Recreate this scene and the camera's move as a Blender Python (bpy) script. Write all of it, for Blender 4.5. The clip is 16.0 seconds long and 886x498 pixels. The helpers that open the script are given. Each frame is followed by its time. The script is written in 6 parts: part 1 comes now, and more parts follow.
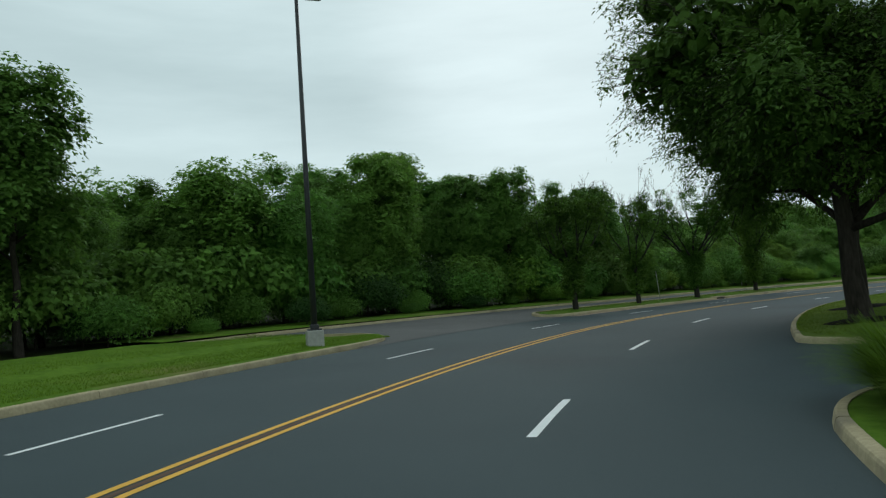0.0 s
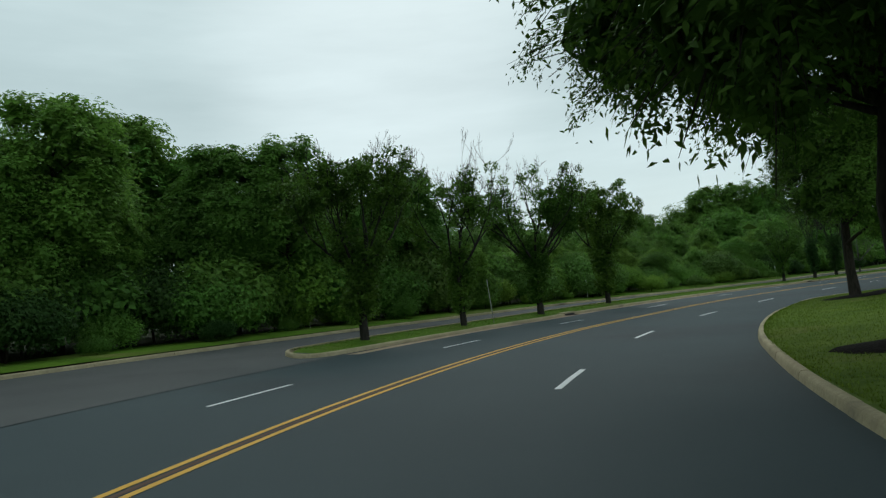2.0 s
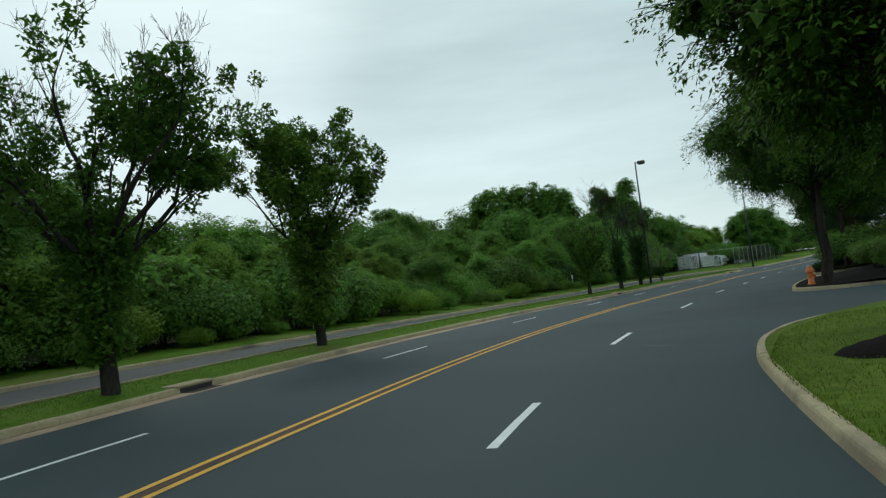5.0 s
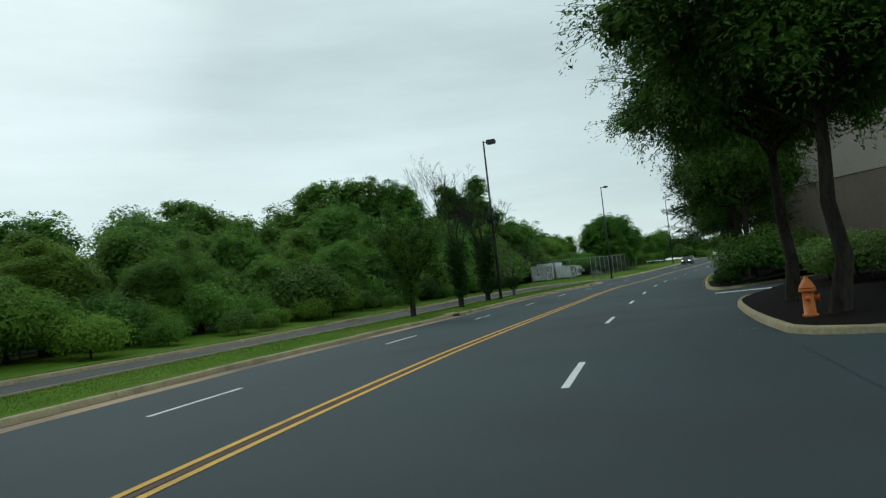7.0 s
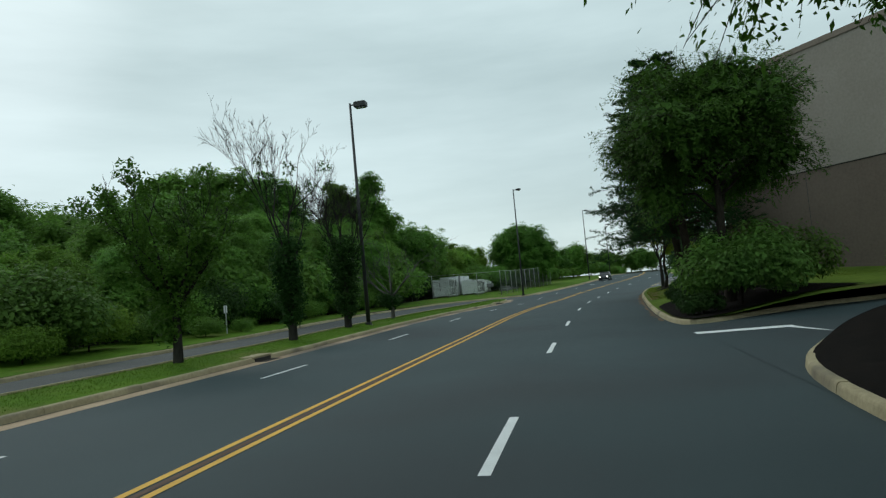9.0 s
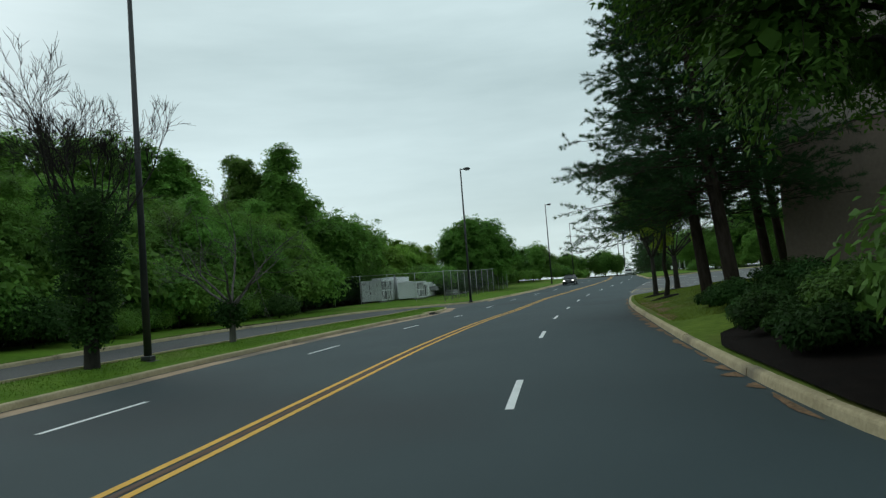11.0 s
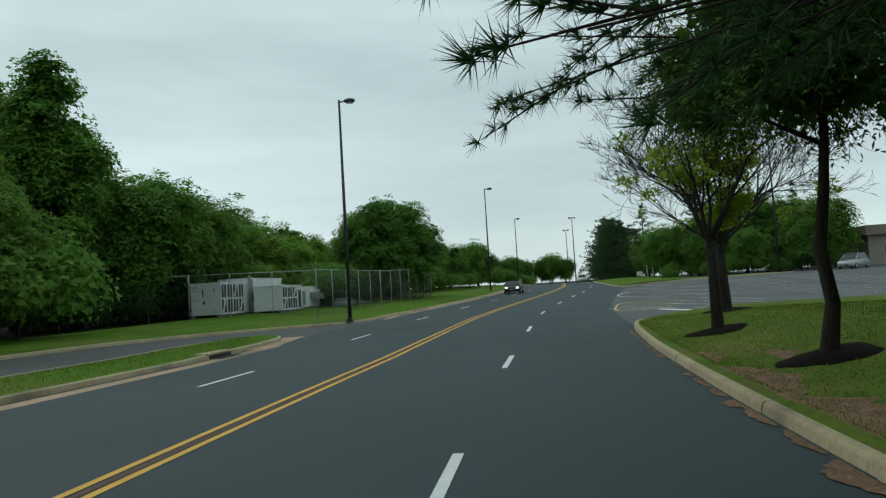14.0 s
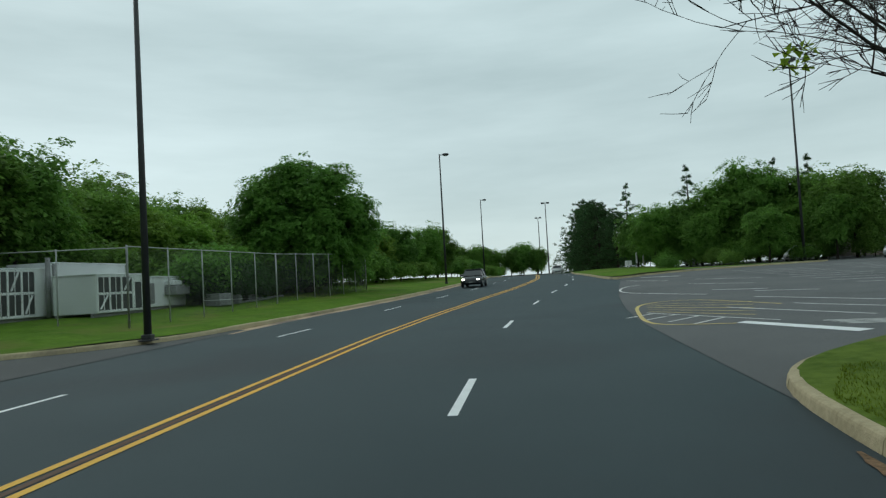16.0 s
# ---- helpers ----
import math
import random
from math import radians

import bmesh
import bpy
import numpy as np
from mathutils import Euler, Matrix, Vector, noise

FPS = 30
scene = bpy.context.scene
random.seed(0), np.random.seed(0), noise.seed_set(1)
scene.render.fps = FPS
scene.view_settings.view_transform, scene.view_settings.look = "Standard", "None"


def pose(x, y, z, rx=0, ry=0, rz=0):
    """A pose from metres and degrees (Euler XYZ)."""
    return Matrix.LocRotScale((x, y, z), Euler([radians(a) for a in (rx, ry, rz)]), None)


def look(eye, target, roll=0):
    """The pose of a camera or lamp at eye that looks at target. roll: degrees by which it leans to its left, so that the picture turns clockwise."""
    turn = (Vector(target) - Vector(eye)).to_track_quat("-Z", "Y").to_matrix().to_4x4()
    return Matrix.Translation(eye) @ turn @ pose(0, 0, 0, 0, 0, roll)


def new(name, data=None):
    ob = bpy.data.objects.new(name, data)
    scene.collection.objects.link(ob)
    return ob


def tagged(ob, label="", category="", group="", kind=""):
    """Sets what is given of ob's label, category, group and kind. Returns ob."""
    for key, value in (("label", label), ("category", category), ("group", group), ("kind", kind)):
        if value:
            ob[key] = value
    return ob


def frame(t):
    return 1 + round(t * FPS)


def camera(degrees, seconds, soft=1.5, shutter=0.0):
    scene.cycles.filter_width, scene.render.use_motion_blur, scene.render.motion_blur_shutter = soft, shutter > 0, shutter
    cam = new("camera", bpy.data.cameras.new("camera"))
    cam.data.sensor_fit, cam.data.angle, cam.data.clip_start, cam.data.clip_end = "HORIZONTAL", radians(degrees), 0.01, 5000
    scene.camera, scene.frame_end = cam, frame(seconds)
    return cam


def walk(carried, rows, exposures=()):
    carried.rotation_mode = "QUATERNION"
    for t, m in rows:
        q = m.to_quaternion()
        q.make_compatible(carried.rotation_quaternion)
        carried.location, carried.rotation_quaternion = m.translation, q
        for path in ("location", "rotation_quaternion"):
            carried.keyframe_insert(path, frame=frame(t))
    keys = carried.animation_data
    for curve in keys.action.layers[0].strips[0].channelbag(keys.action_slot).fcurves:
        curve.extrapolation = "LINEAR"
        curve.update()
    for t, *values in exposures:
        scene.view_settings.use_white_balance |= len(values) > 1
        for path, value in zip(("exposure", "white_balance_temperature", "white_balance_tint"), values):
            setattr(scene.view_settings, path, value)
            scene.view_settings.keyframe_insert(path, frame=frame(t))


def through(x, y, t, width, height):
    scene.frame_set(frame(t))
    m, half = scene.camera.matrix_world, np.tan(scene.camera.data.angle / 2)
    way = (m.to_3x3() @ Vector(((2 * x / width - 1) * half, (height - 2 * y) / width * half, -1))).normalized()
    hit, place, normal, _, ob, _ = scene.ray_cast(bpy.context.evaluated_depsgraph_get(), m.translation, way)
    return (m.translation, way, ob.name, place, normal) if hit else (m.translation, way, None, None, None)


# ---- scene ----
# ---- camera ----
cam = camera(66.44, 16.0, soft=1.3)
EXPOSURES = [(0.0, 0.0), (1.5, -0.06), (3.0, -0.08), (3.8, 0.0), (5.0, 0.05), (8.0, 0.05), (11.0, 0.05), (13.0, -0.02), (16.0, 0.0)]
PATH = [
    (0, (0.090, -0.023, 1.582), (-0.276, 9.950, 2.226), -3.92),
    (0.5, (0.953, 4.017, 1.525), (1.218, 13.990, 2.199), -4.22),
    (1, (2.055, 7.989, 1.550), (2.916, 17.930, 2.211), -4.39),
    (1.5, (3.327, 11.993, 1.522), (4.724, 21.873, 2.185), -4.68),
    (2, (4.732, 15.881, 1.490), (6.669, 25.668, 2.167), -5.01),
    (2.5, (6.296, 19.276, 1.496), (8.684, 28.963, 2.174), -5.22),
    (3, (8.154, 22.959, 1.494), (11.069, 32.502, 2.151), -5.52),
    (3.5, (10.261, 26.521, 1.449), (13.644, 35.909, 2.102), -5.84),
    (4, (12.405, 29.685, 1.447), (16.187, 38.921, 2.075), -6.47),
    (4.5, (14.850, 33.167, 1.431), (19.149, 42.175, 2.046), -6.54),
    (5, (17.434, 36.497, 1.359), (22.196, 45.269, 1.984), -6.58),
    (7.5, (33.713, 51.618, 1.329), (40.512, 58.933, 1.853), -6.08),
    (8, (36.526, 53.589, 1.350), (43.578, 60.658, 1.894), -5.89),
    (10.5, (54.124, 64.952, 1.279), (61.752, 71.391, 1.878), -4.56),
    (11, (57.722, 67.047, 1.217), (65.455, 73.362, 1.795), -4.46),
    (11.5, (61.403, 69.180, 1.188), (69.262, 75.337, 1.746), -4.11),
    (12, (65.127, 71.280, 1.194), (73.088, 77.308, 1.731), -3.96),
    (12.5, (69.014, 73.491, 1.174), (77.051, 79.417, 1.723), -3.94),
    (13, (72.881, 75.557, 1.226), (80.971, 81.409, 1.790), -3.91),
    (13.5, (76.577, 77.533, 1.237), (84.729, 83.296, 1.818), -3.84),
    (14, (80.348, 79.529, 1.257), (88.563, 85.201, 1.842), -3.44),
    (14.5, (84.294, 81.569, 1.206), (92.567, 87.158, 1.779), -3.39),
    (15, (88.240, 83.515, 1.170), (96.572, 89.018, 1.707), -3.34),
    (15.5, (92.290, 85.485, 1.109), (100.682, 90.901, 1.596), -3.20),
    (16, (96.515, 87.424, 1.064), (104.966, 92.750, 1.510), -3.23),
]
walk(cam, [(t, look(eye, target, roll)) for t, eye, target, roll in PATH], EXPOSURES)

# ---- light ----
SUN_AZ, SUN_EL = 12.0, 42.0  # degrees clockwise from +y, and above the horizon
world = bpy.data.worlds.new("overcast_sky")
scene.world = world
world.use_nodes = True
wn, wl = world.node_tree.nodes, world.node_tree.links
wn.clear()
w_out, w_bg = wn.new("ShaderNodeOutputWorld"), wn.new("ShaderNodeBackground")
w_sky = wn.new("ShaderNodeTexSky")
w_sky.sky_type, w_sky.sun_disc = "NISHITA", False
w_sky.sun_elevation, w_sky.sun_rotation = radians(SUN_EL), radians(SUN_AZ)
w_co, w_map = wn.new("ShaderNodeTexCoord"), wn.new("ShaderNodeMapping")
w_map.inputs["Scale"].default_value = (1.0, 1.0, 5.5)
w_n = wn.new("ShaderNodeTexNoise")
w_n.inputs["Scale"].default_value, w_n.inputs["Detail"].default_value, w_n.inputs["Roughness"].default_value = 1.5, 6.0, 0.55
w_ramp = wn.new("ShaderNodeValToRGB")
w_ramp.color_ramp.elements[0].position, w_ramp.color_ramp.elements[1].position = 0.30, 0.70
w_ramp.color_ramp.elements[0].color, w_ramp.color_ramp.elements[1].color = (0.385, 0.497, 0.500, 1), (0.560, 0.695, 0.700, 1)
# thinner cloud round the veiled sun
w_dot = wn.new("ShaderNodeVectorMath")
w_dot.operation = "DOT_PRODUCT"
GLOW = Vector((0.12, 0.92, 0.37)).normalized()
w_dot.inputs[1].default_value = GLOW
w_glow = wn.new("ShaderNodeMapRange")
w_glow.interpolation_type = "SMOOTHERSTEP"
for key, value in (("From Min", 0.95), ("From Max", 1.004), ("To Min", 0.0), ("To Max", 1.0)):
    w_glow.inputs[key].default_value = value
w_add = wn.new("ShaderNodeMix")
w_add.data_type, w_add.blend_type = "RGBA", "ADD"
w_add.inputs["B"].default_value = (0.165, 0.165, 0.17, 1)
w_mix = wn.new("ShaderNodeMix")
w_mix.data_type, w_mix.inputs["Factor"].default_value = "RGBA", 0.99
wl.new(w_co.outputs["Generated"], w_map.inputs["Vector"])
wl.new(w_map.outputs["Vector"], w_n.inputs["Vector"])
wl.new(w_n.outputs["Fac"], w_ramp.inputs["Fac"])
wl.new(w_co.outputs["Generated"], w_dot.inputs[0])
wl.new(w_dot.outputs["Value"], w_glow.inputs["Value"])
# paler cloud low over the horizon
w_sep, w_low, w_hor = wn.new("ShaderNodeSeparateXYZ"), wn.new("ShaderNodeMapRange"), wn.new("ShaderNodeMix")
for key, value in (("From Min", 0.0), ("From Max", 0.32), ("To Min", 1.0), ("To Max", 0.0)):
    w_low.inputs[key].default_value = value
w_hor.data_type, w_hor.blend_type = "RGBA", "ADD"
w_hor.inputs["B"].default_value = (0.085, 0.085, 0.085, 1)
wl.new(w_co.outputs["Generated"], w_sep.inputs["Vector"])
wl.new(w_sep.outputs["Z"], w_low.inputs["Value"])
wl.new(w_low.outputs["Result"], w_hor.inputs["Factor"])
wl.new(w_ramp.outputs["Color"], w_hor.inputs["A"])
wl.new(w_glow.outputs["Result"], w_add.inputs["Factor"])
wl.new(w_hor.outputs["Result"], w_add.inputs["A"])
wl.new(w_sky.outputs["Color"], w_mix.inputs["A"])
wl.new(w_add.outputs["Result"], w_mix.inputs["B"])
wl.new(w_mix.outputs["Result"], w_bg.inputs["Color"])
w_bg.inputs["Strength"].default_value = 1.06
wl.new(w_bg.outputs["Background"], w_out.inputs["Surface"])

sun_data = bpy.data.lights.new("sun", "SUN")
sun_data.energy, sun_data.angle, sun_data.color = 0.55, radians(28), (1.0, 0.97, 0.92)
sun = new("sun", sun_data)
_a, _e = radians(SUN_AZ), radians(SUN_EL)
sun.matrix_world = look((60 + 80 * math.sin(_a), 60 + 80 * math.cos(_a), 90), (60, 60, 90 - 80 * math.tan(_e)))
scene.view_settings.exposure = 0.0

# ---- materials ----


def material(name, low, high, rough=0.8, fine=20.0, coarse=1.5, bump=0.3, bump_scale=None, metal=0.0, spread=0.0, spec=0.5, stain=None, stain_at=0.6, stretch=None):
    """Two scales of mottling between two colours, a fine bump, and, where spread is given, a shift of brightness from island to island."""
    m = bpy.data.materials.new(name)
    m.use_nodes = True
    n, l = m.node_tree.nodes, m.node_tree.links
    b = n["Principled BSDF"]
    b.inputs["Roughness"].default_value, b.inputs["Metallic"].default_value = rough, metal
    b.inputs["Specular IOR Level"].default_value = spec
    co = n.new("ShaderNodeTexCoord")
    vec = co.outputs["Object"]
    if stretch:
        mp = n.new("ShaderNodeMapping")
        mp.inputs["Scale"].default_value = stretch
        l.new(vec, mp.inputs["Vector"])
        vec = mp.outputs["Vector"]
    nf, nc = n.new("ShaderNodeTexNoise"), n.new("ShaderNodeTexNoise")
    nf.inputs["Scale"].default_value, nf.inputs["Detail"].default_value = fine, 4.0
    nc.inputs["Scale"].default_value, nc.inputs["Detail"].default_value = coarse, 5.0
    l.new(vec, nf.inputs["Vector"])
    l.new(vec, nc.inputs["Vector"])
    add = n.new("ShaderNodeMath")
    add.operation = "ADD"
    l.new(nf.outputs["Fac"], add.inputs[0])
    l.new(nc.outputs["Fac"], add.inputs[1])
    ramp = n.new("ShaderNodeMapRange")
    for key, value in (("From Min", 0.7), ("From Max", 1.3)):
        ramp.inputs[key].default_value = value
    l.new(add.outputs[0], ramp.inputs["Value"])
    mix = n.new("ShaderNodeMix")
    mix.data_type = "RGBA"
    mix.inputs["A"].default_value, mix.inputs["B"].default_value = (*low, 1), (*high, 1)
    l.new(ramp.outputs["Result"], mix.inputs["Factor"])
    col = mix.outputs["Result"]
    if stain:
        ns = n.new("ShaderNodeTexNoise")
        ns.inputs["Scale"].default_value, ns.inputs["Detail"].default_value = coarse * 0.35, 6.0
        l.new(vec, ns.inputs["Vector"])
        rs = n.new("ShaderNodeMapRange")
        for key, value in (("From Min", stain_at), ("From Max", stain_at + 0.14), ("To Max", 0.85)):
            rs.inputs[key].default_value = value
        l.new(ns.outputs["Fac"], rs.inputs["Value"])
        ms = n.new("ShaderNodeMix")
        ms.data_type = "RGBA"
        ms.inputs["B"].default_value = (*stain, 1)
        l.new(rs.outputs["Result"], ms.inputs["Factor"])
        l.new(col, ms.inputs["A"])
        col = ms.outputs["Result"]
    if spread:
        geo, hsv, mr = n.new("ShaderNodeNewGeometry"), n.new("ShaderNodeHueSaturation"), n.new("ShaderNodeMapRange")
        mr.inputs["To Min"].default_value, mr.inputs["To Max"].default_value = 1 - spread, 1 + spread
        l.new(geo.outputs["Random Per Island"], mr.inputs["Value"])
        l.new(mr.outputs["Result"], hsv.inputs["Value"])
        l.new(col, hsv.inputs["Color"])
        col = hsv.outputs["Color"]
    l.new(col, b.inputs["Base Color"])
    if bump:
        bp, nb = n.new("ShaderNodeBump"), n.new("ShaderNodeTexNoise")
        nb.inputs["Scale"].default_value, nb.inputs["Detail"].default_value = bump_scale or fine * 2, 3.0
        l.new(vec, nb.inputs["Vector"])
        l.new(nb.outputs["Fac"], bp.inputs["Height"])
        bp.inputs["Strength"].default_value, bp.inputs["Distance"].default_value = bump, 0.02
        l.new(bp.outputs["Normal"], b.inputs["Normal"])
    return m


def leaf_material(name, low, high, through=0.3, spread=0.22, sheen=0.14):
    """Leaves: a soft sheen above, some light through them, and each leaf a little different."""
    m = material(name, low, high, 0.6, 3.0, 0.5, 0.0, spread=spread, spec=sheen)
    n, l = m.node_tree.nodes, m.node_tree.links
    b, out = n["Principled BSDF"], n["Material Output"]
    tr, mx = n.new("ShaderNodeBsdfTranslucent"), n.new("ShaderNodeMixShader")
    oi, hs, mr = n.new("ShaderNodeObjectInfo"), n.new("ShaderNodeHueSaturation"), n.new("ShaderNodeMapRange")
    mr.inputs["To Min"].default_value, mr.inputs["To Max"].default_value = 0.78, 1.22
    l.new(oi.outputs["Random"], mr.inputs["Value"])
    l.new(mr.outputs["Result"], hs.inputs["Value"])
    turn, frac, hue = n.new("ShaderNodeMath"), n.new("ShaderNodeMath"), n.new("ShaderNodeMapRange")
    turn.operation, frac.operation = "MULTIPLY", "FRACT"
    turn.inputs[1].default_value = 7.31
    hue.inputs["To Min"].default_value, hue.inputs["To Max"].default_value = 0.482, 0.501
    l.new(oi.outputs["Random"], turn.inputs[0])
    l.new(turn.outputs[0], frac.inputs[0])
    l.new(frac.outputs[0], hue.inputs["Value"])
    l.new(hue.outputs["Result"], hs.inputs["Hue"])
    src = b.inputs["Base Color"].links[0].from_socket
    l.new(src, hs.inputs["Color"])
    l.new(hs.outputs["Color"], b.inputs["Base Color"])
    l.new(hs.outputs["Color"], tr.inputs["Color"])
    mx.inputs["Fac"].default_value = through
    l.new(b.outputs["BSDF"], mx.inputs[1])
    l.new(tr.outputs["BSDF"], mx.inputs[2])
    l.new(mx.outputs["Shader"], out.inputs["Surface"])
    return m


ASPHALT = material("asphalt", (0.028, 0.047, 0.053), (0.042, 0.065, 0.072), 0.8, 55.0, 0.25, 0.25, 160.0, spec=0.35, stain=(0.028, 0.037, 0.042), stain_at=0.54)
OLD_ASPHALT = material("old_asphalt", (0.075, 0.080, 0.082), (0.115, 0.118, 0.118), 0.85, 40.0, 0.3, 0.3, 140.0, stain=(0.05, 0.053, 0.055), stain_at=0.55)
SERVICE_ASPHALT = material("service_road_asphalt", (0.050, 0.056, 0.057), (0.080, 0.085, 0.084), 0.85, 40.0, 0.3, 0.3, 140.0, stain=(0.036, 0.040, 0.042), stain_at=0.52)
CONCRETE = material("kerb_concrete", (0.32, 0.265, 0.155), (0.49, 0.41, 0.255), 0.9, 14.0, 1.2, 0.5, 60.0, stain=(0.14, 0.12, 0.09), stain_at=0.56)
GUTTER = material("gutter_concrete", (0.34, 0.235, 0.15), (0.50, 0.36, 0.24), 0.9, 12.0, 0.7, 0.4, 60.0, stain=(0.13, 0.105, 0.085), stain_at=0.5)
PALE_CONCRETE = material("pale_concrete", (0.33, 0.33, 0.30), (0.46, 0.45, 0.41), 0.9, 10.0, 2.0, 0.4, 50.0, stain=(0.24, 0.23, 0.2))
WHITE_PAINT = material("white_road_paint", (0.68, 0.70, 0.70), (0.84, 0.86, 0.86), 0.7, 30.0, 3.0, 0.2, 120.0, stain=(0.3, 0.31, 0.31), stain_at=0.66)
YELLOW_PAINT = material("yellow_road_paint", (0.66, 0.35, 0.03), (0.80, 0.45, 0.05), 0.7, 30.0, 2.0, 0.2, 120.0, stain=(0.3, 0.16, 0.03), stain_at=0.64)
OLD_PAINT = material("worn_parking_paint", (0.46, 0.47, 0.46), (0.74, 0.75, 0.72), 0.8, 25.0, 3.0, 0.2, 100.0, stain=(0.16, 0.16, 0.16), stain_at=0.58)
OLD_YELLOW = material("worn_yellow_paint", (0.46, 0.36, 0.12), (0.66, 0.52, 0.2), 0.8, 25.0, 3.0, 0.2, 100.0, stain=(0.14, 0.12, 0.07), stain_at=0.54)
JOINT = material("tar_joint", (0.07, 0.035, 0.02), (0.12, 0.06, 0.03), 0.8, 20.0, 2.0, 0.1)
LAWN = material("lawn", (0.056, 0.120, 0.009), (0.112, 0.205, 0.020), 0.95, 5.0, 0.6, 0.8, 30.0, spec=0.08, stain=(0.15, 0.16, 0.045), stain_at=0.54)
# Split from LAWN for tree shade, then raised to a yellower olive.
OLIVE_LAWN = material("olive_lawn", (0.062, 0.108, 0.013), (0.135, 0.195, 0.030), 0.95, 5.0, 0.7, 0.8, 30.0, spec=0.08, stain=(0.16, 0.15, 0.05), stain_at=0.56)
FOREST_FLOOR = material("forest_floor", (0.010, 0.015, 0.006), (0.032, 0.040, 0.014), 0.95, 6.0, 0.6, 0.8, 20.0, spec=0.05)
MULCH = material("dark_mulch", (0.005, 0.004, 0.0035), (0.015, 0.011, 0.009), 0.95, 28.0, 3.0, 1.0, 60.0, spec=0.08)
BARK = material("bark", (0.020, 0.017, 0.013), (0.060, 0.051, 0.040), 0.95, 14.0, 2.5, 0.9, 26.0, spec=0.12, stretch=(1, 1, 0.25))
GREY_BARK = material("weathered_twig_bark", (0.07, 0.066, 0.058), (0.15, 0.14, 0.125), 0.95, 14.0, 2.5, 0.6, 26.0, spec=0.12, stretch=(1, 1, 0.25))
TWIG_BARK = material("dead_twig_bark", (0.020, 0.018, 0.016), (0.052, 0.047, 0.040), 0.95, 14.0, 2.5, 0.6, 26.0, spec=0.12, stretch=(1, 1, 0.25))
DARK_BARK = material("pine_bark", (0.022, 0.016, 0.012), (0.062, 0.048, 0.038), 0.95, 10.0, 2.0, 1.0, 22.0, spec=0.12, stretch=(1, 1, 0.3))
LEAF_WOOD = leaf_material("woodland_leaves", (0.078, 0.190, 0.032), (0.150, 0.320, 0.056), 0.5)
LEAF_LIGHT = leaf_material("young_leaves", (0.110, 0.225, 0.030), (0.190, 0.350, 0.052), 0.5)
LEAF_ASH = leaf_material("street_tree_leaves", (0.042, 0.110, 0.015), (0.092, 0.204, 0.027), 0.3)
# Ivy on trunks; on undergrowth this dark colour stands in for shade.
LEAF_IVY_SHADE = leaf_material("ivy_and_shade_leaves", (0.020, 0.058, 0.015), (0.044, 0.100, 0.024), sheen=0.06)
LEAF_YELLOW = leaf_material("pale_shoots", (0.20, 0.33, 0.025), (0.32, 0.46, 0.05), 0.5)
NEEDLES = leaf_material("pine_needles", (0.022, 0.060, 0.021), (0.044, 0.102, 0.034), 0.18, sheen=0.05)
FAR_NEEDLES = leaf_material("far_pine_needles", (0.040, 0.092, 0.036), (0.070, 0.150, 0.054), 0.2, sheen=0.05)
LEAF_SHRUB = leaf_material("shrub_leaves", (0.060, 0.140, 0.026), (0.118, 0.230, 0.042), 0.35)
GRASS_BLADES = leaf_material("grass_blades", (0.068, 0.150, 0.010), (0.115, 0.225, 0.020), 0.35, sheen=0.15)
OLIVE_BLADES = leaf_material("olive_grass_blades", (0.080, 0.135, 0.014), (0.165, 0.240, 0.034), 0.4, spread=0.4, sheen=0.05)
NEEDLE_LITTER = material("pine_litter", (0.095, 0.056, 0.030), (0.30, 0.175, 0.088), 0.95, 22.0, 4.0, 0.8, 60.0)
POLE_PAINT = material("dark_bronze_paint", (0.020, 0.021, 0.022), (0.034, 0.035, 0.036), 0.5, 18.0, 1.0, 0.1)
GALVANISED = material("galvanised_steel", (0.34, 0.35, 0.345), (0.48, 0.49, 0.48), 0.55, 25.0, 2.0, 0.1, metal=0.25)
WIRE = material("chain_link_wire", (0.035, 0.036, 0.036), (0.06, 0.06, 0.06), 0.6, 20.0, 2.0, 0.0, metal=0.3)
UNIT_WHITE = material("white_sheet_metal", (0.60, 0.63, 0.62), (0.76, 0.79, 0.77), 0.55, 6.0, 0.8, 0.1, stain=(0.30, 0.29, 0.26), stain_at=0.6)
UNIT_GREY = material("grey_sheet_metal", (0.16, 0.165, 0.165), (0.26, 0.265, 0.26), 0.6, 6.0, 0.8, 0.1)
BAY_SHADE_AND_TRIM = material("bay_shade_and_trim", (0.022, 0.024, 0.024), (0.07, 0.074, 0.072), 0.7, 30.0, 2.0, 0.2)
STUCCO_TAN = material("tan_stucco", (0.27, 0.235, 0.20), (0.34, 0.30, 0.26), 0.95, 8.0, 0.3, 0.3, 60.0)
STUCCO_BROWN = material("brown_stucco", (0.14, 0.105, 0.085), (0.19, 0.145, 0.118), 0.95, 8.0, 0.3, 0.3, 60.0)
HYDRANT = material("orange_hydrant_paint", (0.55, 0.13, 0.02), (0.72, 0.20, 0.03), 0.5, 12.0, 3.0, 0.15, stain=(0.35, 0.10, 0.03), stain_at=0.62)
SIGN_BACK = material("sign_back", (0.22, 0.225, 0.225), (0.30, 0.305, 0.30), 0.5, 10.0, 2.0, 0.05, metal=0.3)
SIGN_WHITE = material("white_sign", (0.70, 0.71, 0.70), (0.80, 0.81, 0.80), 0.6, 10.0, 2.0, 0.0)
CAR_DARK = material("dark_car_paint", (0.012, 0.014, 0.016), (0.018, 0.020, 0.023), 0.25, 5.0, 1.0, 0.0)
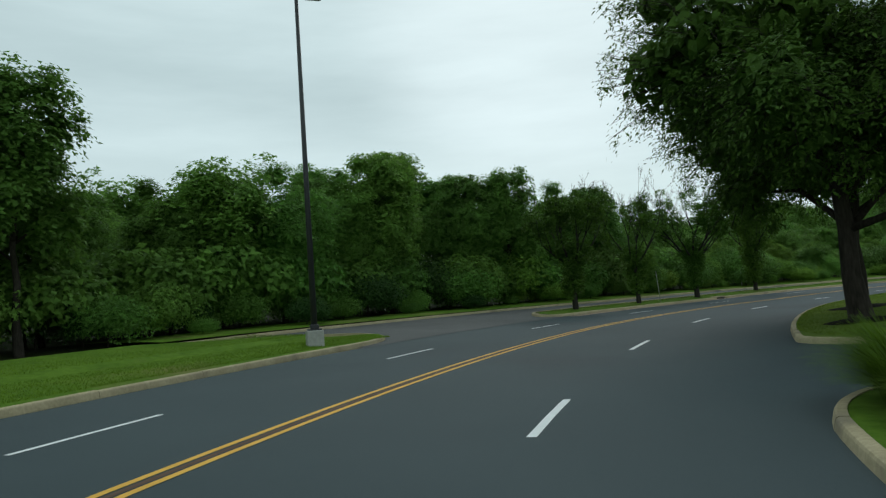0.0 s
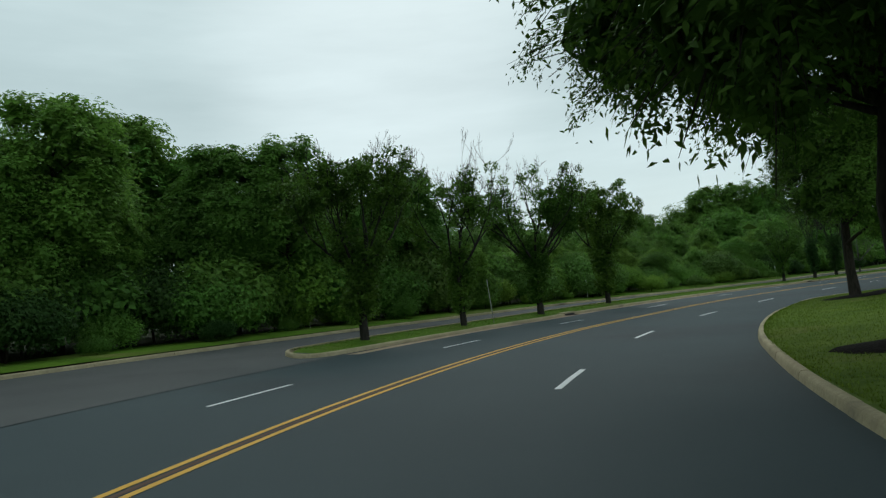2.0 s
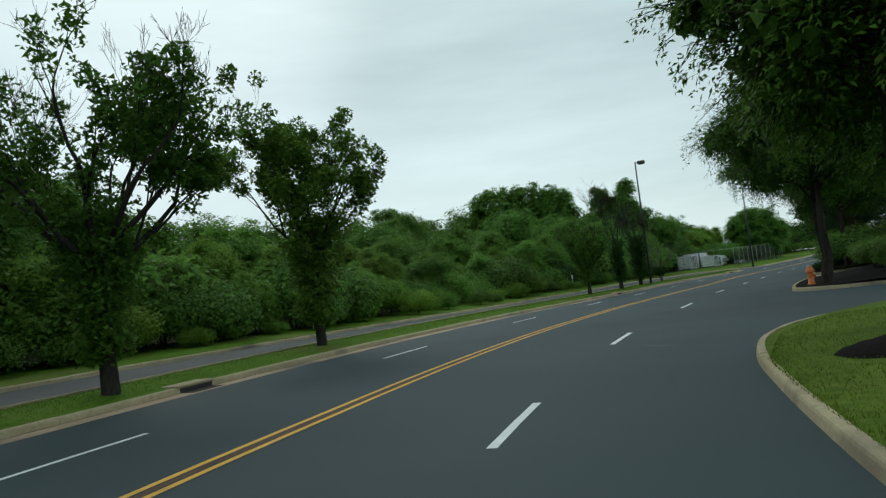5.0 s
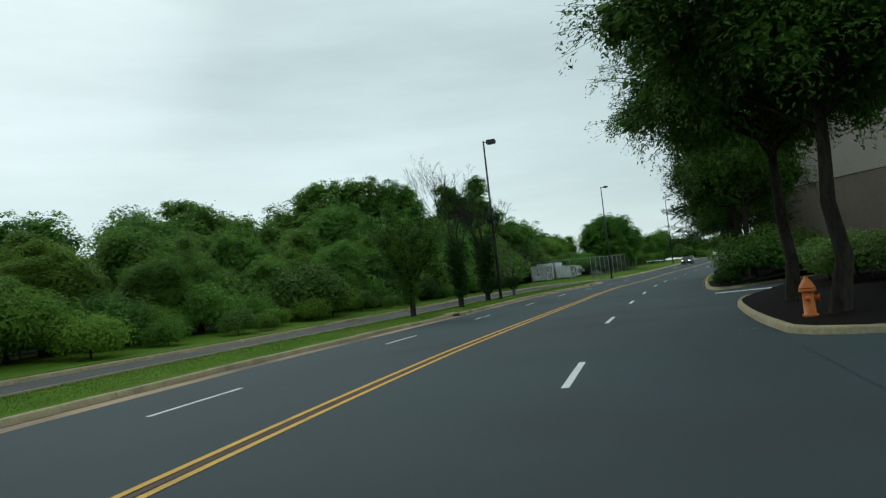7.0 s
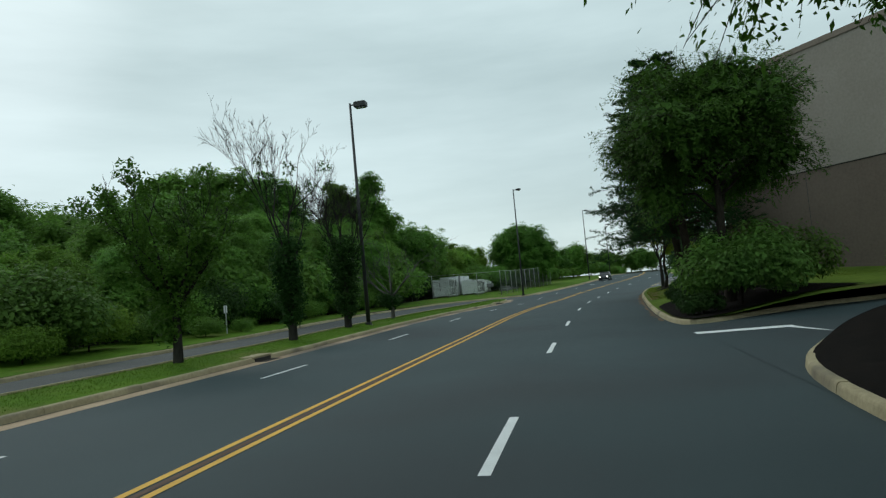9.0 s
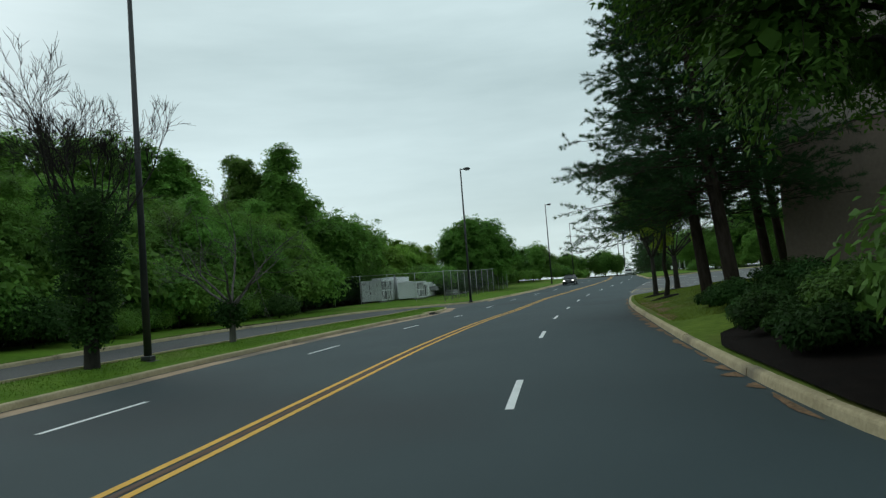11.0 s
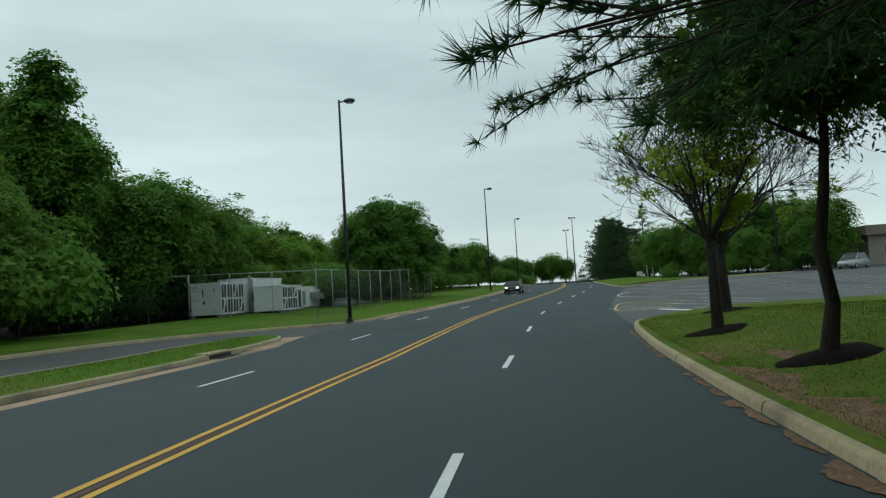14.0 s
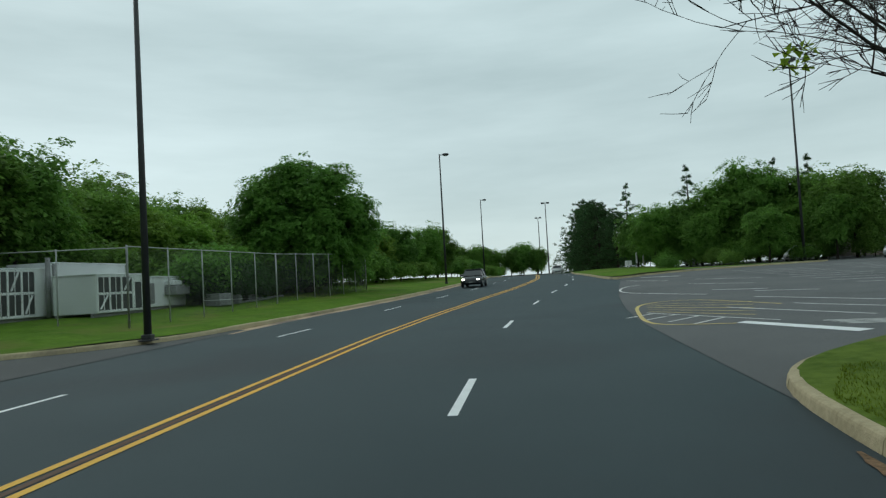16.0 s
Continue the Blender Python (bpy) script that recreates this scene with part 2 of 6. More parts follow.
CAR_SILVER = material("silver_car_paint", (0.34, 0.36, 0.37), (0.40, 0.42, 0.43), 0.3, 5.0, 1.0, 0.0, metal=0.5)
CAR_WHITE = material("pale_car_paint", (0.55, 0.57, 0.56), (0.62, 0.64, 0.63), 0.35, 5.0, 1.0, 0.0)
CAR_GLASS = material("car_glass", (0.010, 0.012, 0.013), (0.016, 0.018, 0.02), 0.06, 5.0, 1.0, 0.0)
TYRE = material("tyre_rubber", (0.012, 0.012, 0.012), (0.022, 0.022, 0.022), 0.9, 30.0, 2.0, 0.2)
LENS = material("lamp_lens", (0.45, 0.47, 0.48), (0.6, 0.62, 0.62), 0.2, 10.0, 2.0, 0.0)
RED_LENS = material("red_lens", (0.18, 0.01, 0.01), (0.25, 0.015, 0.012), 0.25, 10.0, 2.0, 0.0)
ROOF = material("flat_roof_edge", (0.20, 0.16, 0.13), (0.26, 0.21, 0.17), 0.9, 8.0, 0.6, 0.2)
IRON = material("cast_iron", (0.02, 0.018, 0.016), (0.05, 0.042, 0.035), 0.8, 20.0, 3.0, 0.4)

# ---- the road's line and the lie of the land ----
LINE = [(-4.83, 0.7), (-3.31, 7.34), (-1.36, 13.67), (1.03, 19.74), (3.85, 25.55), (7.11, 31.1), (10.82, 36.38), (14.95, 41.34),
        (19.48, 45.98), (24.33, 50.27), (29.45, 54.23), (34.73, 57.9), (40.1, 61.37), (45.5, 64.69), (50.91, 67.92), (56.31, 71.11),
        (61.7, 74.26), (67.09, 77.36), (72.5, 80.41), (77.95, 83.34), (83.44, 86.17), (88.94, 88.89), (94.46, 91.53), (99.98, 94.1),
        (105.49, 96.64), (111.0, 99.13), (116.52, 101.57)]


def dense_line():
    p = [np.array(q) for q in LINE]
    back, turn = p[0] - p[1], 0.0
    h = math.atan2(back[1], back[0])
    pre = [p[0]]
    for k in range(9):
        pre.append(pre[-1] + 7 * np.array((math.cos(h), math.sin(h))))
    h = math.atan2(*(p[-1] - p[-2])[::-1])
    post = [p[-1]]
    for k in range(60):
        h += radians(1.2 if k > 17 else -0.16)
        post.append(post[-1] + 7 * np.array((math.cos(h), math.sin(h))))
    q = np.array(pre[:0:-1] + p + post[1:])
    out = []
    for i in range(1, len(q) - 2):
        for u in np.arange(0, 1, 1 / 7):
            a, b, c, e = q[i - 1], q[i], q[i + 1], q[i + 2]
            out.append(0.5 * (2 * b + (c - a) * u + (2 * a - 5 * b + 4 * c - e) * u * u + (3 * b - a - 3 * c + e) * u ** 3))
    return np.array(out)


CL = dense_line()
CS = np.r_[0, np.cumsum(np.linalg.norm(np.diff(CL, axis=0), axis=1))]
CS -= CS[np.argmin(np.linalg.norm(CL - np.array(LINE[0]), axis=1))]
_t = np.gradient(CL, axis=0)
_t /= np.linalg.norm(_t, axis=1)[:, None]
CN = np.stack([-_t[:, 1], _t[:, 0]], 1)
Z_S = [-60, -9, 2, 15, 28, 41, 54, 67, 80, 92, 104, 116, 128, 141, 153, 163, 173, 184, 199, 221, 245, 275, 300, 340]
Z_Z = [0, 0, -.14, -.19, -.22, -.32, -.40, -.36, -.37, -.44, -.50, -.49, -.52, -.60, -.52, -.45, -.30, -.05, .35, .70, .92, .85, .5, -.2]


def z0(s):
    return np.interp(s, Z_S, Z_Z)


def at(s, d):
    """World x, y of a place s metres along the road and d metres to the left of its centre line."""
    s = np.asarray(s, float)
    x = np.interp(s, CS, CL[:, 0]) + np.asarray(d) * np.interp(s, CS, CN[:, 0])
    y = np.interp(s, CS, CL[:, 1]) + np.asarray(d) * np.interp(s, CS, CN[:, 1])
    return x, y


def sd(x, y):
    """The inverse of at()."""
    p = np.stack([np.ravel(x), np.ravel(y)], 1).astype(float)
    s, d = np.empty(len(p)), np.empty(len(p))
    for k in range(0, len(p), 2000):
        q = p[k:k + 2000]
        i = ((q[:, None] - CL[None]) ** 2).sum(-1).argmin(1)
        off = q - CL[i]
        d[k:k + 2000] = (off * CN[i]).sum(1)
        s[k:k + 2000] = CS[i] + (off * _t[i]).sum(1)
    return s, d


def smooth(x):
    x = np.clip(x, 0, 1)
    return x * x * (3 - 2 * x)


def rise_paved(s, d):
    """How far paved ground lies above the road's centre line."""
    left = np.interp(d, [6.2, 9, 13.5, 20], [0, 0.2, 0.3, 0.4])
    right = np.interp(-np.asarray(d), [7.2, 12, 25, 45, 80], [0, 0.08, 0.22, 0.36, 0.4])
    return left + right


def rise_soft(s, d):
    """How far lawns and woodland floor lie above it."""
    s, d = np.asarray(s, float), np.asarray(d, float)
    left = np.where(d > 11, np.interp(d, [11, 13.5, 16, 22, 60], [0.42, 0.45, 0.6, 0.66, 0.8]), np.interp(d, [6.5, 7.0, 7.7, 8.6, 9.0], [0.14, 0.22, 0.30, 0.30, 0.26]))
    b = np.interp(s, [-40, 18, 60, 80, 101, 112, 119, 128, 141, 149, 156, 205, 300], [.2, .3, .3, .25, .4, .65, 1.0, 1.0, .75, .3, .2, .2, .3])
    right = 0.14 + b * smooth((-d - 7.2) / 5.5) + np.interp(-d, [13, 45, 80], [0, 0.1, 0.15])
    return np.where(d > 0, left, right)


def z_soft(x, y):
    s, d = sd([x], [y])
    return float(z0(s[0]) + rise_soft(s[0], d[0]))


def z_paved(x, y):
    s, d = sd([x], [y])
    return float(z0(s[0]) + rise_paved(s[0], d[0]))


# ---- mesh helpers ----


def mesh(name, verts, faces, mat, smooth_faces=False):
    me = bpy.data.meshes.new(name)
    me.from_pydata([tuple(v) for v in verts], [], [tuple(f) for f in faces])
    me.materials.append(mat)
    if smooth_faces:
        me.shade_smooth()
    me.update()
    return me


def thing(name, place, label, category, group="", turn=0.0):
    e = new(name)
    e.empty_display_size = 0.2
    e.matrix_basis = pose(*place, 0, 0, turn)
    return tagged(e, label, category, group)


def part(name, me, parent, label=""):
    o = new(name, me)
    o.parent = parent
    if label:
        o["label"] = label
    return o


class Shape:
    """Gathers the vertices and faces of one mesh."""

    def __init__(self):
        self.v, self.f = [], []

    def box(self, x0, y0, z0_, x1, y1, z1, bevel=0.0):
        n, b = len(self.v), bevel
        if not b:
            self.v += [(x0, y0, z0_), (x1, y0, z0_), (x1, y1, z0_), (x0, y1, z0_), (x0, y0, z1), (x1, y0, z1), (x1, y1, z1), (x0, y1, z1)]
            self.f += [(n, n + 3, n + 2, n + 1), (n + 4, n + 5, n + 6, n + 7)] + [(n + i, n + (i + 1) % 4, n + 4 + (i + 1) % 4, n + 4 + i) for i in range(4)]
            return self
        rings = [(b, z0_), (0, z0_ + b), (0, z1 - b), (b, z1)]
        for inset, z in rings:
            xa, ya, xb, yb = x0 + inset, y0 + inset, x1 - inset, y1 - inset
            self.v += [(xa + b, ya, z), (xb - b, ya, z), (xb, ya + b, z), (xb, yb - b, z), (xb - b, yb, z), (xa + b, yb, z), (xa, yb - b, z), (xa, ya + b, z)]
        for r in range(3):
            for i in range(8):
                self.f.append((n + 8 * r + i, n + 8 * r + (i + 1) % 8, n + 8 * r + 8 + (i + 1) % 8, n + 8 * r + 8 + i))
        self.f += [tuple(n + 7 - i for i in range(8)), tuple(n + 24 + i for i in range(8))]
        return self

    def tube(self, pts, radii, sides=6, cap=True):
        n, pts = len(self.v), [Vector(p) for p in pts]
        for i, p in enumerate(pts):
            a = (pts[min(i + 1, len(pts) - 1)] - pts[max(i - 1, 0)]).normalized()
            u = a.cross(Vector((0.31, 0.95, 0.11)) if abs(a.z) > 0.7 else Vector((0, 0, 1))).normalized()
            w = a.cross(u)
            for k in range(sides):
                t = 2 * math.pi * k / sides
                self.v.append(tuple(p + float(radii[i]) * (math.cos(t) * u + math.sin(t) * w)))
        for i in range(len(pts) - 1):
            for k in range(sides):
                self.f.append((n + i * sides + k, n + i * sides + (k + 1) % sides, n + (i + 1) * sides + (k + 1) % sides, n + (i + 1) * sides + k))
        if cap:
            self.f += [tuple(n + sides - 1 - k for k in range(sides)), tuple(n + (len(pts) - 1) * sides + k for k in range(sides))]
        return self

    def lathe(self, profile, sides=16, centre=(0, 0)):
        return self.tube([(centre[0], centre[1], z) for _, z in profile], [max(r, 0.001) for r, _ in profile], sides)

    def make(self, name, mat, smooth_faces=False):
        return mesh(name, self.v, self.f, mat, smooth_faces)


def sheet(name, s_list, d_rows, height, mat, lift=0.0):
    """A sheet over the road's coordinates: for each s a row of d values."""
    v, f, n = [], [], len(d_rows(s_list[0]))
    for s in s_list:
        dd = np.asarray(d_rows(s), float)
        x, y = at(np.full(n, s), dd)
        z = z0(s) + height(np.full(n, s), dd) + lift
        v += list(zip(x, y, np.broadcast_to(z, (n,))))
    for i in range(len(s_list) - 1):
        for k in range(n - 1):
            f.append((i * n + k, (i + 1) * n + k, (i + 1) * n + k + 1, i * n + k + 1))
    return mesh(name, v, f, mat, True)


def resample(path, step):
    p = np.array(path, float)
    c = np.r_[0, np.cumsum(np.linalg.norm(np.diff(p, axis=0), axis=1))]
    u = np.linspace(0, c[-1], max(2, int(round(c[-1] / step)) + 1))
    return np.stack([np.interp(u, c, p[:, 0]), np.interp(u, c, p[:, 1])], 1)


def rounded(path, times=2):
    """Corner cutting, to round a path's corners."""
    p = np.array(path, float)
    for _ in range(times):
        q = [p[0]]
        for a, b in zip(p[:-1], p[1:]):
            q += [0.75 * a + 0.25 * b, 0.25 * a + 0.75 * b]
        p = np.array(q + [p[-1]])
    return p


def loft(name, edge, spine, mat, rows=8, lift=0.0, height=rise_soft):
    """Soft ground between a kerbed edge and an inner line, both in road coordinates and of the same length."""
    e, c = np.array(edge, float), np.array(spine, float)
    v, f, n = [], [], len(e)
    for r in range(rows + 1):
        u = (r / rows) ** 1.3
        p = e * (1 - u) + c * u
        x, y = at(p[:, 0], p[:, 1])
        z = z0(p[:, 0]) + height(p[:, 0], p[:, 1]) + lift
        v += list(zip(x, y, z))
    for r in range(rows):
        for k in range(n - 1):
            f.append((r * n + k, r * n + k + 1, (r + 1) * n + k + 1, (r + 1) * n + k))
    return mesh(name, v, f, mat, True)


# ---- ground ----


def build_ground():
    gx, gy = np.arange(-90, 420, 4.0), np.arange(-90, 300, 4.0)
    X, Y = np.meshgrid(gx, gy)
    s, d = sd(X, Y)
    rise = np.where(d > 9, rise_soft(s, d) - 0.10, rise_paved(s, d) - 0.16)
    rise = np.where((d > 5) & (d <= 17), -0.1, rise)
    Z = (z0(s) + rise).reshape(X.shape)
    v, f, (h, w) = list(zip(X.ravel(), Y.ravel(), Z.ravel())), [], X.shape
    for j in range(h - 1):
        for i in range(w - 1):
            f.append((j * w + i, j * w + i + 1, (j + 1) * w + i + 1, (j + 1) * w + i))
    n, ring = len(v), [j * w for j in range(h)][::-1]
    edge = [i for i in range(w)] + [j * w + w - 1 for j in range(1, h)] + [(h - 1) * w + i for i in range(w - 2, -1, -1)] + [j * w for j in range(h - 2, 0, -1)]
    cx, cy = 165, 105
    for k in edge:
        x, y, z = v[k]
        r = 3500 / max(abs(x - cx), abs(y - cy))
        v.append((cx + (x - cx) * r, cy + (y - cy) * r, 0.5))
    m = len(edge)
    for i in range(m):
        f.append((edge[i], n + i, n + (i + 1) % m, edge[(i + 1) % m]))
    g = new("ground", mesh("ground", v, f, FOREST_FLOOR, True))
    tagged(g, "dark leaf-strewn ground under the woods", "ground", kind="structure")


build_ground()
flat = lambda s, d: np.zeros(len(d))  # noqa: E731


def swing(s):
    """How far the road's middle strays to the left of its centre line before the far bend."""
    return np.interp(s, [160, 165, 170, 175, 182, 190, 200, 213, 235, 270], [0, -0.18, -0.5, -0.9, -1.58, -2.5, -3.3, -3.6, -2.9, 0])



road = tagged(new("road", sheet("road", np.arange(-45, 330, 1.5), lambda s: np.linspace(-7.6 + swing(s), 6.5 + float(np.interp(s, [160, 165, 177, 190, 207, 236, 270], [0, 0, -1.1, -2.5, -3.2, -1.7, 0])), 12), flat, ASPHALT)), "dark grey asphalt road, freshly sealed, four lanes", "road", kind="structure")
S_FAR = [-50, 20, 31, 46, 59, 74, 84, 92, 100, 113, 120, 128, 135, 141, 147]
D_FAR = [15.5, 15.2, 14.6, 14.2, 13.3, 12.2, 11.6, 11.8, 12.6, 12.6, 13.4, 14.2, 14.5, 14.3, 13.6]
far_edge = lambda s: float(np.interp(s, S_FAR, D_FAR))  # noqa: E731
tagged(new("service_road", sheet("service_road", np.arange(22, 166, 1.5), lambda s: np.linspace(6.3, far_edge(s) + 0.3, 9), rise_paved, SERVICE_ASPHALT, 0.004)), "worn grey asphalt service road beside the main road", "service road", kind="structure")
tagged(new("driveway", sheet("driveway", np.arange(5, 23, 1.5), lambda s: np.linspace(-45, -7.4, 12), rise_paved, ASPHALT, 0.004)), "dark asphalt driveway leaving the road", "driveway", kind="structure")
tagged(new("driveway", sheet("driveway", np.arange(56, 108, 1.5), lambda s: np.linspace(-45, -7.4, 12), rise_paved, ASPHALT, 0.004)), "dark asphalt driveway leaving the road", "driveway", kind="structure")
tagged(new("parking_lot", sheet("parking_lot", np.arange(145, 330, 3), lambda s: np.linspace(-75, -7.5 + swing(s), 16), rise_paved, OLD_ASPHALT, 0.004)), "worn grey asphalt parking lot with faded lines", "parking lot", kind="structure")

# ---- kerbs and lawns ----


def kerb_run(path, label, width=0.16, inside=1, height=None):
    """Concrete kerb sections along a path in road coordinates; the lawn lies on the side named by inside."""
    parent = tagged(new("kerb"), label, "kerb", kind="structure")
    p = resample(path, 0.25)
    per = 12
    k = 0
    rng = random.Random(len(p))
    while k < len(p) - 1:
        q = p[k:min(k + per, len(p) - 1) + 1].copy()
        if len(q) > 2:
            q[-1] = q[-1] + (q[-2] - q[-1]) * 0.05
        x, y = at(q[:, 0], q[:, 1])
        base = z0(q[:, 0]) + (height or rise_paved)(q[:, 0], q[:, 1])
        pts = np.stack([x, y], 1)
        t = np.gradient(pts, axis=0)
        t /= np.linalg.norm(t, axis=1)[:, None]
        nrm = np.stack([-t[:, 1], t[:, 0]], 1) * inside
        dz, tip = rng.uniform(-0.008, 0.008), rng.uniform(-0.008, 0.008)
        prof = [(0.0, -0.12), (0.0, 0.0), (0.02, 0.105), (0.035, 0.135), (0.06, 0.15), (width, 0.152), (width, -0.12)]
        v, f = [], []
        for i in range(len(q)):
            for off, z in prof:
                o = off + tip
                v.append((pts[i, 0] + nrm[i, 0] * o, pts[i, 1] + nrm[i, 1] * o, base[i] + z + dz))
        m = len(prof)
        for i in range(len(q) - 1):
            for j in range(m - 1):
                a, b, c, e = i * m + j, i * m + j + 1, (i + 1) * m + j + 1, (i + 1) * m + j
                f.append((a, b, c, e) if inside < 0 else (a, e, c, b))
        f += [tuple(range(m)), tuple((len(q) - 1) * m + j for j in range(m))]
        part("kerb_section", mesh("kerb_section", v, f, CONCRETE), parent)
        k += per


K_R0 = rounded([(-45, -6.75), (0, -6.75), (7.5, -6.78), (9.9, -6.92), (11.7, -7.9), (12.3, -10.5), (12.3, -30)])
K_R1 = rounded([(19.2, -30), (19.0, -12), (18.7, -7.5), (22, -7.35), (27.5, -7.2), (34, -7.1), (37, -6.95), (42, -6.85), (48, -6.72), (54, -6.66), (57, -6.55), (59.8, -6.75), (62.5, -7.5), (65, -9.3), (66.8, -14), (67.8, -30)])
K_R2 = rounded([(77.5, -30), (76.6, -12), (77.2, -7.6), (80.5, -7.35), (84, -7.3), (88.5, -7.38), (91, -7.8), (93, -8.7), (95.4, -9.9), (98, -12), (99.5, -16), (100.5, -30)])
K_R3 = rounded([(108, -30), (105.5, -14), (103.4, -10.5), (100.6, -7.5), (103.5, -7.0), (111, -7.04), (118, -7.18), (125, -7.22), (133, -7.15), (142, -7.2), (148, -7.35), (150.2, -7.85), (151.7, -9.1), (153.5, -12), (155, -20), (155, -40)])
K_R4 = rounded([(207, -30), (204, -18), (199, -13), (195.4, -10.9), (196.4, -9.7), (203, -9.2), (215, -8.6), (227, -7.6), (260, -7.4), (325, -7.4)])
K_STRIP = rounded([(41, 8.9), (38.6, 8.8), (37.4, 6.7), (41, 6.32), (60, 6.32), (90, 6.32), (120, 6.35), (143, 6.4), (148, 6.5), (150.3, 7.0), (149.3, 8.2), (145, 8.8)])
K_BACK = [(41, 8.9), (60, 8.9), (90, 8.9), (120, 8.9), (145, 8.8)]
K_L1 = rounded([(-45, 6.55), (0, 6.55), (12, 6.5), (20, 6.6), (23.4, 6.65), (25.3, 7.6), (25.2, 10), (23.5, 13), (20, 15)])
K_VERGE = rounded([(21, 15.2), (24, 15.1), (31, 14.6), (46, 14.2), (59, 13.3), (74, 12.2), (84, 11.6), (92, 11.8), (100, 12.6), (113, 12.6), (120, 13.4), (128, 14.2), (135, 14.5), (141, 14.3), (146, 13.7), (149.5, 12.4), (152, 10.7), (154.5, 9.1), (157.0, 7.9), (160.6, 6.9), (165, 6.65), (171.5, 6.3), (177, 5.5), (184, 4.7), (190, 4.1), (198, 3.6), (207, 3.3), (217, 3.6), (236, 4.8), (270, 7), (325, 7)])
for path, inside in ((K_R0, -1), (K_R1, -1), (K_R2, -1), (K_R3, -1), (K_R4, -1)):
    kerb_run(path, "pale weathered concrete kerb along the lawn", inside=inside)
kerb_run(K_STRIP, "pale weathered concrete kerb round the grass strip", inside=1)
kerb_run(K_BACK, "low concrete kerb behind the grass strip", inside=-1)
kerb_run(K_L1, "pale concrete kerb round the lamp's lawn", inside=1)
kerb_run(K_VERGE, "pale concrete kerb along the verge", inside=1)


def lawn(name, path, spine, label, mat=LAWN, rows=10, category="lawn", inset=0.12):
    e = resample(path, 0.8)
    c = np.array([spine(p) for p in e])
    go = c - e
    e = e + go / np.maximum(np.linalg.norm(go, axis=1), 0.01)[:, None] * inset
    return tagged(new(name, loft(name, e, c, mat, rows)), label, category, kind="structure")


lawn("lawn", K_R0, lambda p: (min(p[0], 7), -30), "mown green lawn beside the driveway")
lawn("lawn", K_R1, lambda p: (np.clip(p[0], 24, 60), -30 if p[1] > -29 else -30.5), "olive mown lawn under the street trees", OLIVE_LAWN)
lawn("mulch_bed", K_R2, lambda p: (np.clip(p[0], 80, 96), -30), "dark brown mulch bed within a kerb", MULCH, category="mulch bed")
lawn("lawn", K_R3, lambda p: (np.clip(p[0], 110, 150), -26), "mown grass bank with patches of brown", OLIVE_LAWN, rows=14)
lawn("lawn", K_R4, lambda p: (max(p[0], 209), -18), "mown lawn beyond the parking lot")
strip_back = lambda p: (np.clip(p[0], 40.2, 147.5), 8.85)  # noqa: E731
lawn("grass_strip", [q for q in K_STRIP if q[1] < 8.0], strip_back, "narrow mown grass strip between the roads", rows=6, category="grass strip")
lawn("lawn", K_L1, lambda p: (min(p[0], 20), 15.5), "bright mown lawn round the lamp base")
lawn("verge", K_VERGE, lambda p: (np.clip(p[0] + 0.25 * (p[1] < 12) * (p[0] > 150) * 8, -50, 330), max(p[1] + 5, 20)), "mown grass verge along the woods", category="verge")
# gutters of tan concrete
VERGE_S = [160, 165, 171.5, 177, 184, 190, 198, 207, 217, 236, 270, 330]
VERGE_D = [0, 0, -0.35, -1.15, -1.95, -2.55, -3.05, -3.35, -3.05, -1.85, 0.35, 0.35]
for a, b, d0, d1 in ((39.2, 148.5, 5.74, 6.36), (163, 325, 6.1, 6.7)):
    tagged(new("gutter", sheet("gutter", np.arange(a, b, 1.5), lambda s: np.linspace(d0, d1, 3) + np.interp(s, VERGE_S, VERGE_D), flat, GUTTER, 0.006)), "tan concrete gutter along the kerb", "gutter", kind="structure")

# ---- road markings ----


def stripe(name, s0, s1, d, width, mat, lift=0.006, step=1.0, slant=0.0):
    n = max(2, int((s1 - s0) / step) + 1)
    u = np.linspace(s0, s1, n)
    return part(name, sheet(name, u, lambda s: (d + swing(s) - width / 2 + slant * (s - s0), d + swing(s) + width / 2 + slant * (s - s0)), flat, mat, lift), road)


for off in (-0.155, 0.155):
    stripe("centre_line", -45, 325, off, 0.115, YELLOW_PAINT, 0.007, 1.5)
stripe("centre_joint", -45, 325, 0.0, 0.10, JOINT, 0.0055, 1.5)
R_DASH = [0.6, 11.3, 21.9, 32.6, 43.1, 54.1, 64.2, 76.2, 87.8, 98.5, 108.2, 119.5, 129.6, 140.2, 151.1]
L_DASH = [10.2, 21.1, 32.0, 42.9, 53.3, 64.9, 75.9, 86.9, 97.2, 108.0, 118.9, 129.4, 139.0, 151.0, 163.7, 175.5, 184.8, 194.0]
R_DASH += [163.2, 174.5, 184.0, 192.3] + [192.3 + 10.4 * k for k in range(1, 12)]
L_DASH += [194.0 + 10.4 * k for k in range(1, 12)]
for far in R_DASH:
    stripe("lane_dash", far - 2.75, far, float(np.interp(far, [20, 40, 50, 58, 64, 76, 82, 100, 118, 140, 200], [-3.66, -3.52, -3.42, -3.44, -3.55, -3.70, -3.42, -3.42, -3.56, -3.55, -3.66])), 0.125, WHITE_PAINT)
for far in L_DASH:
    stripe("lane_dash", far - 2.75, far, float(np.interp(far, [10, 21, 53, 64, 86, 118, 128, 138, 160, 176, 190], [3.12, 3.05, 2.92, 3.15, 3.62, 3.58, 3.4, 3.05, 3.6, 3.7, 3.45])), 0.115, WHITE_PAINT)


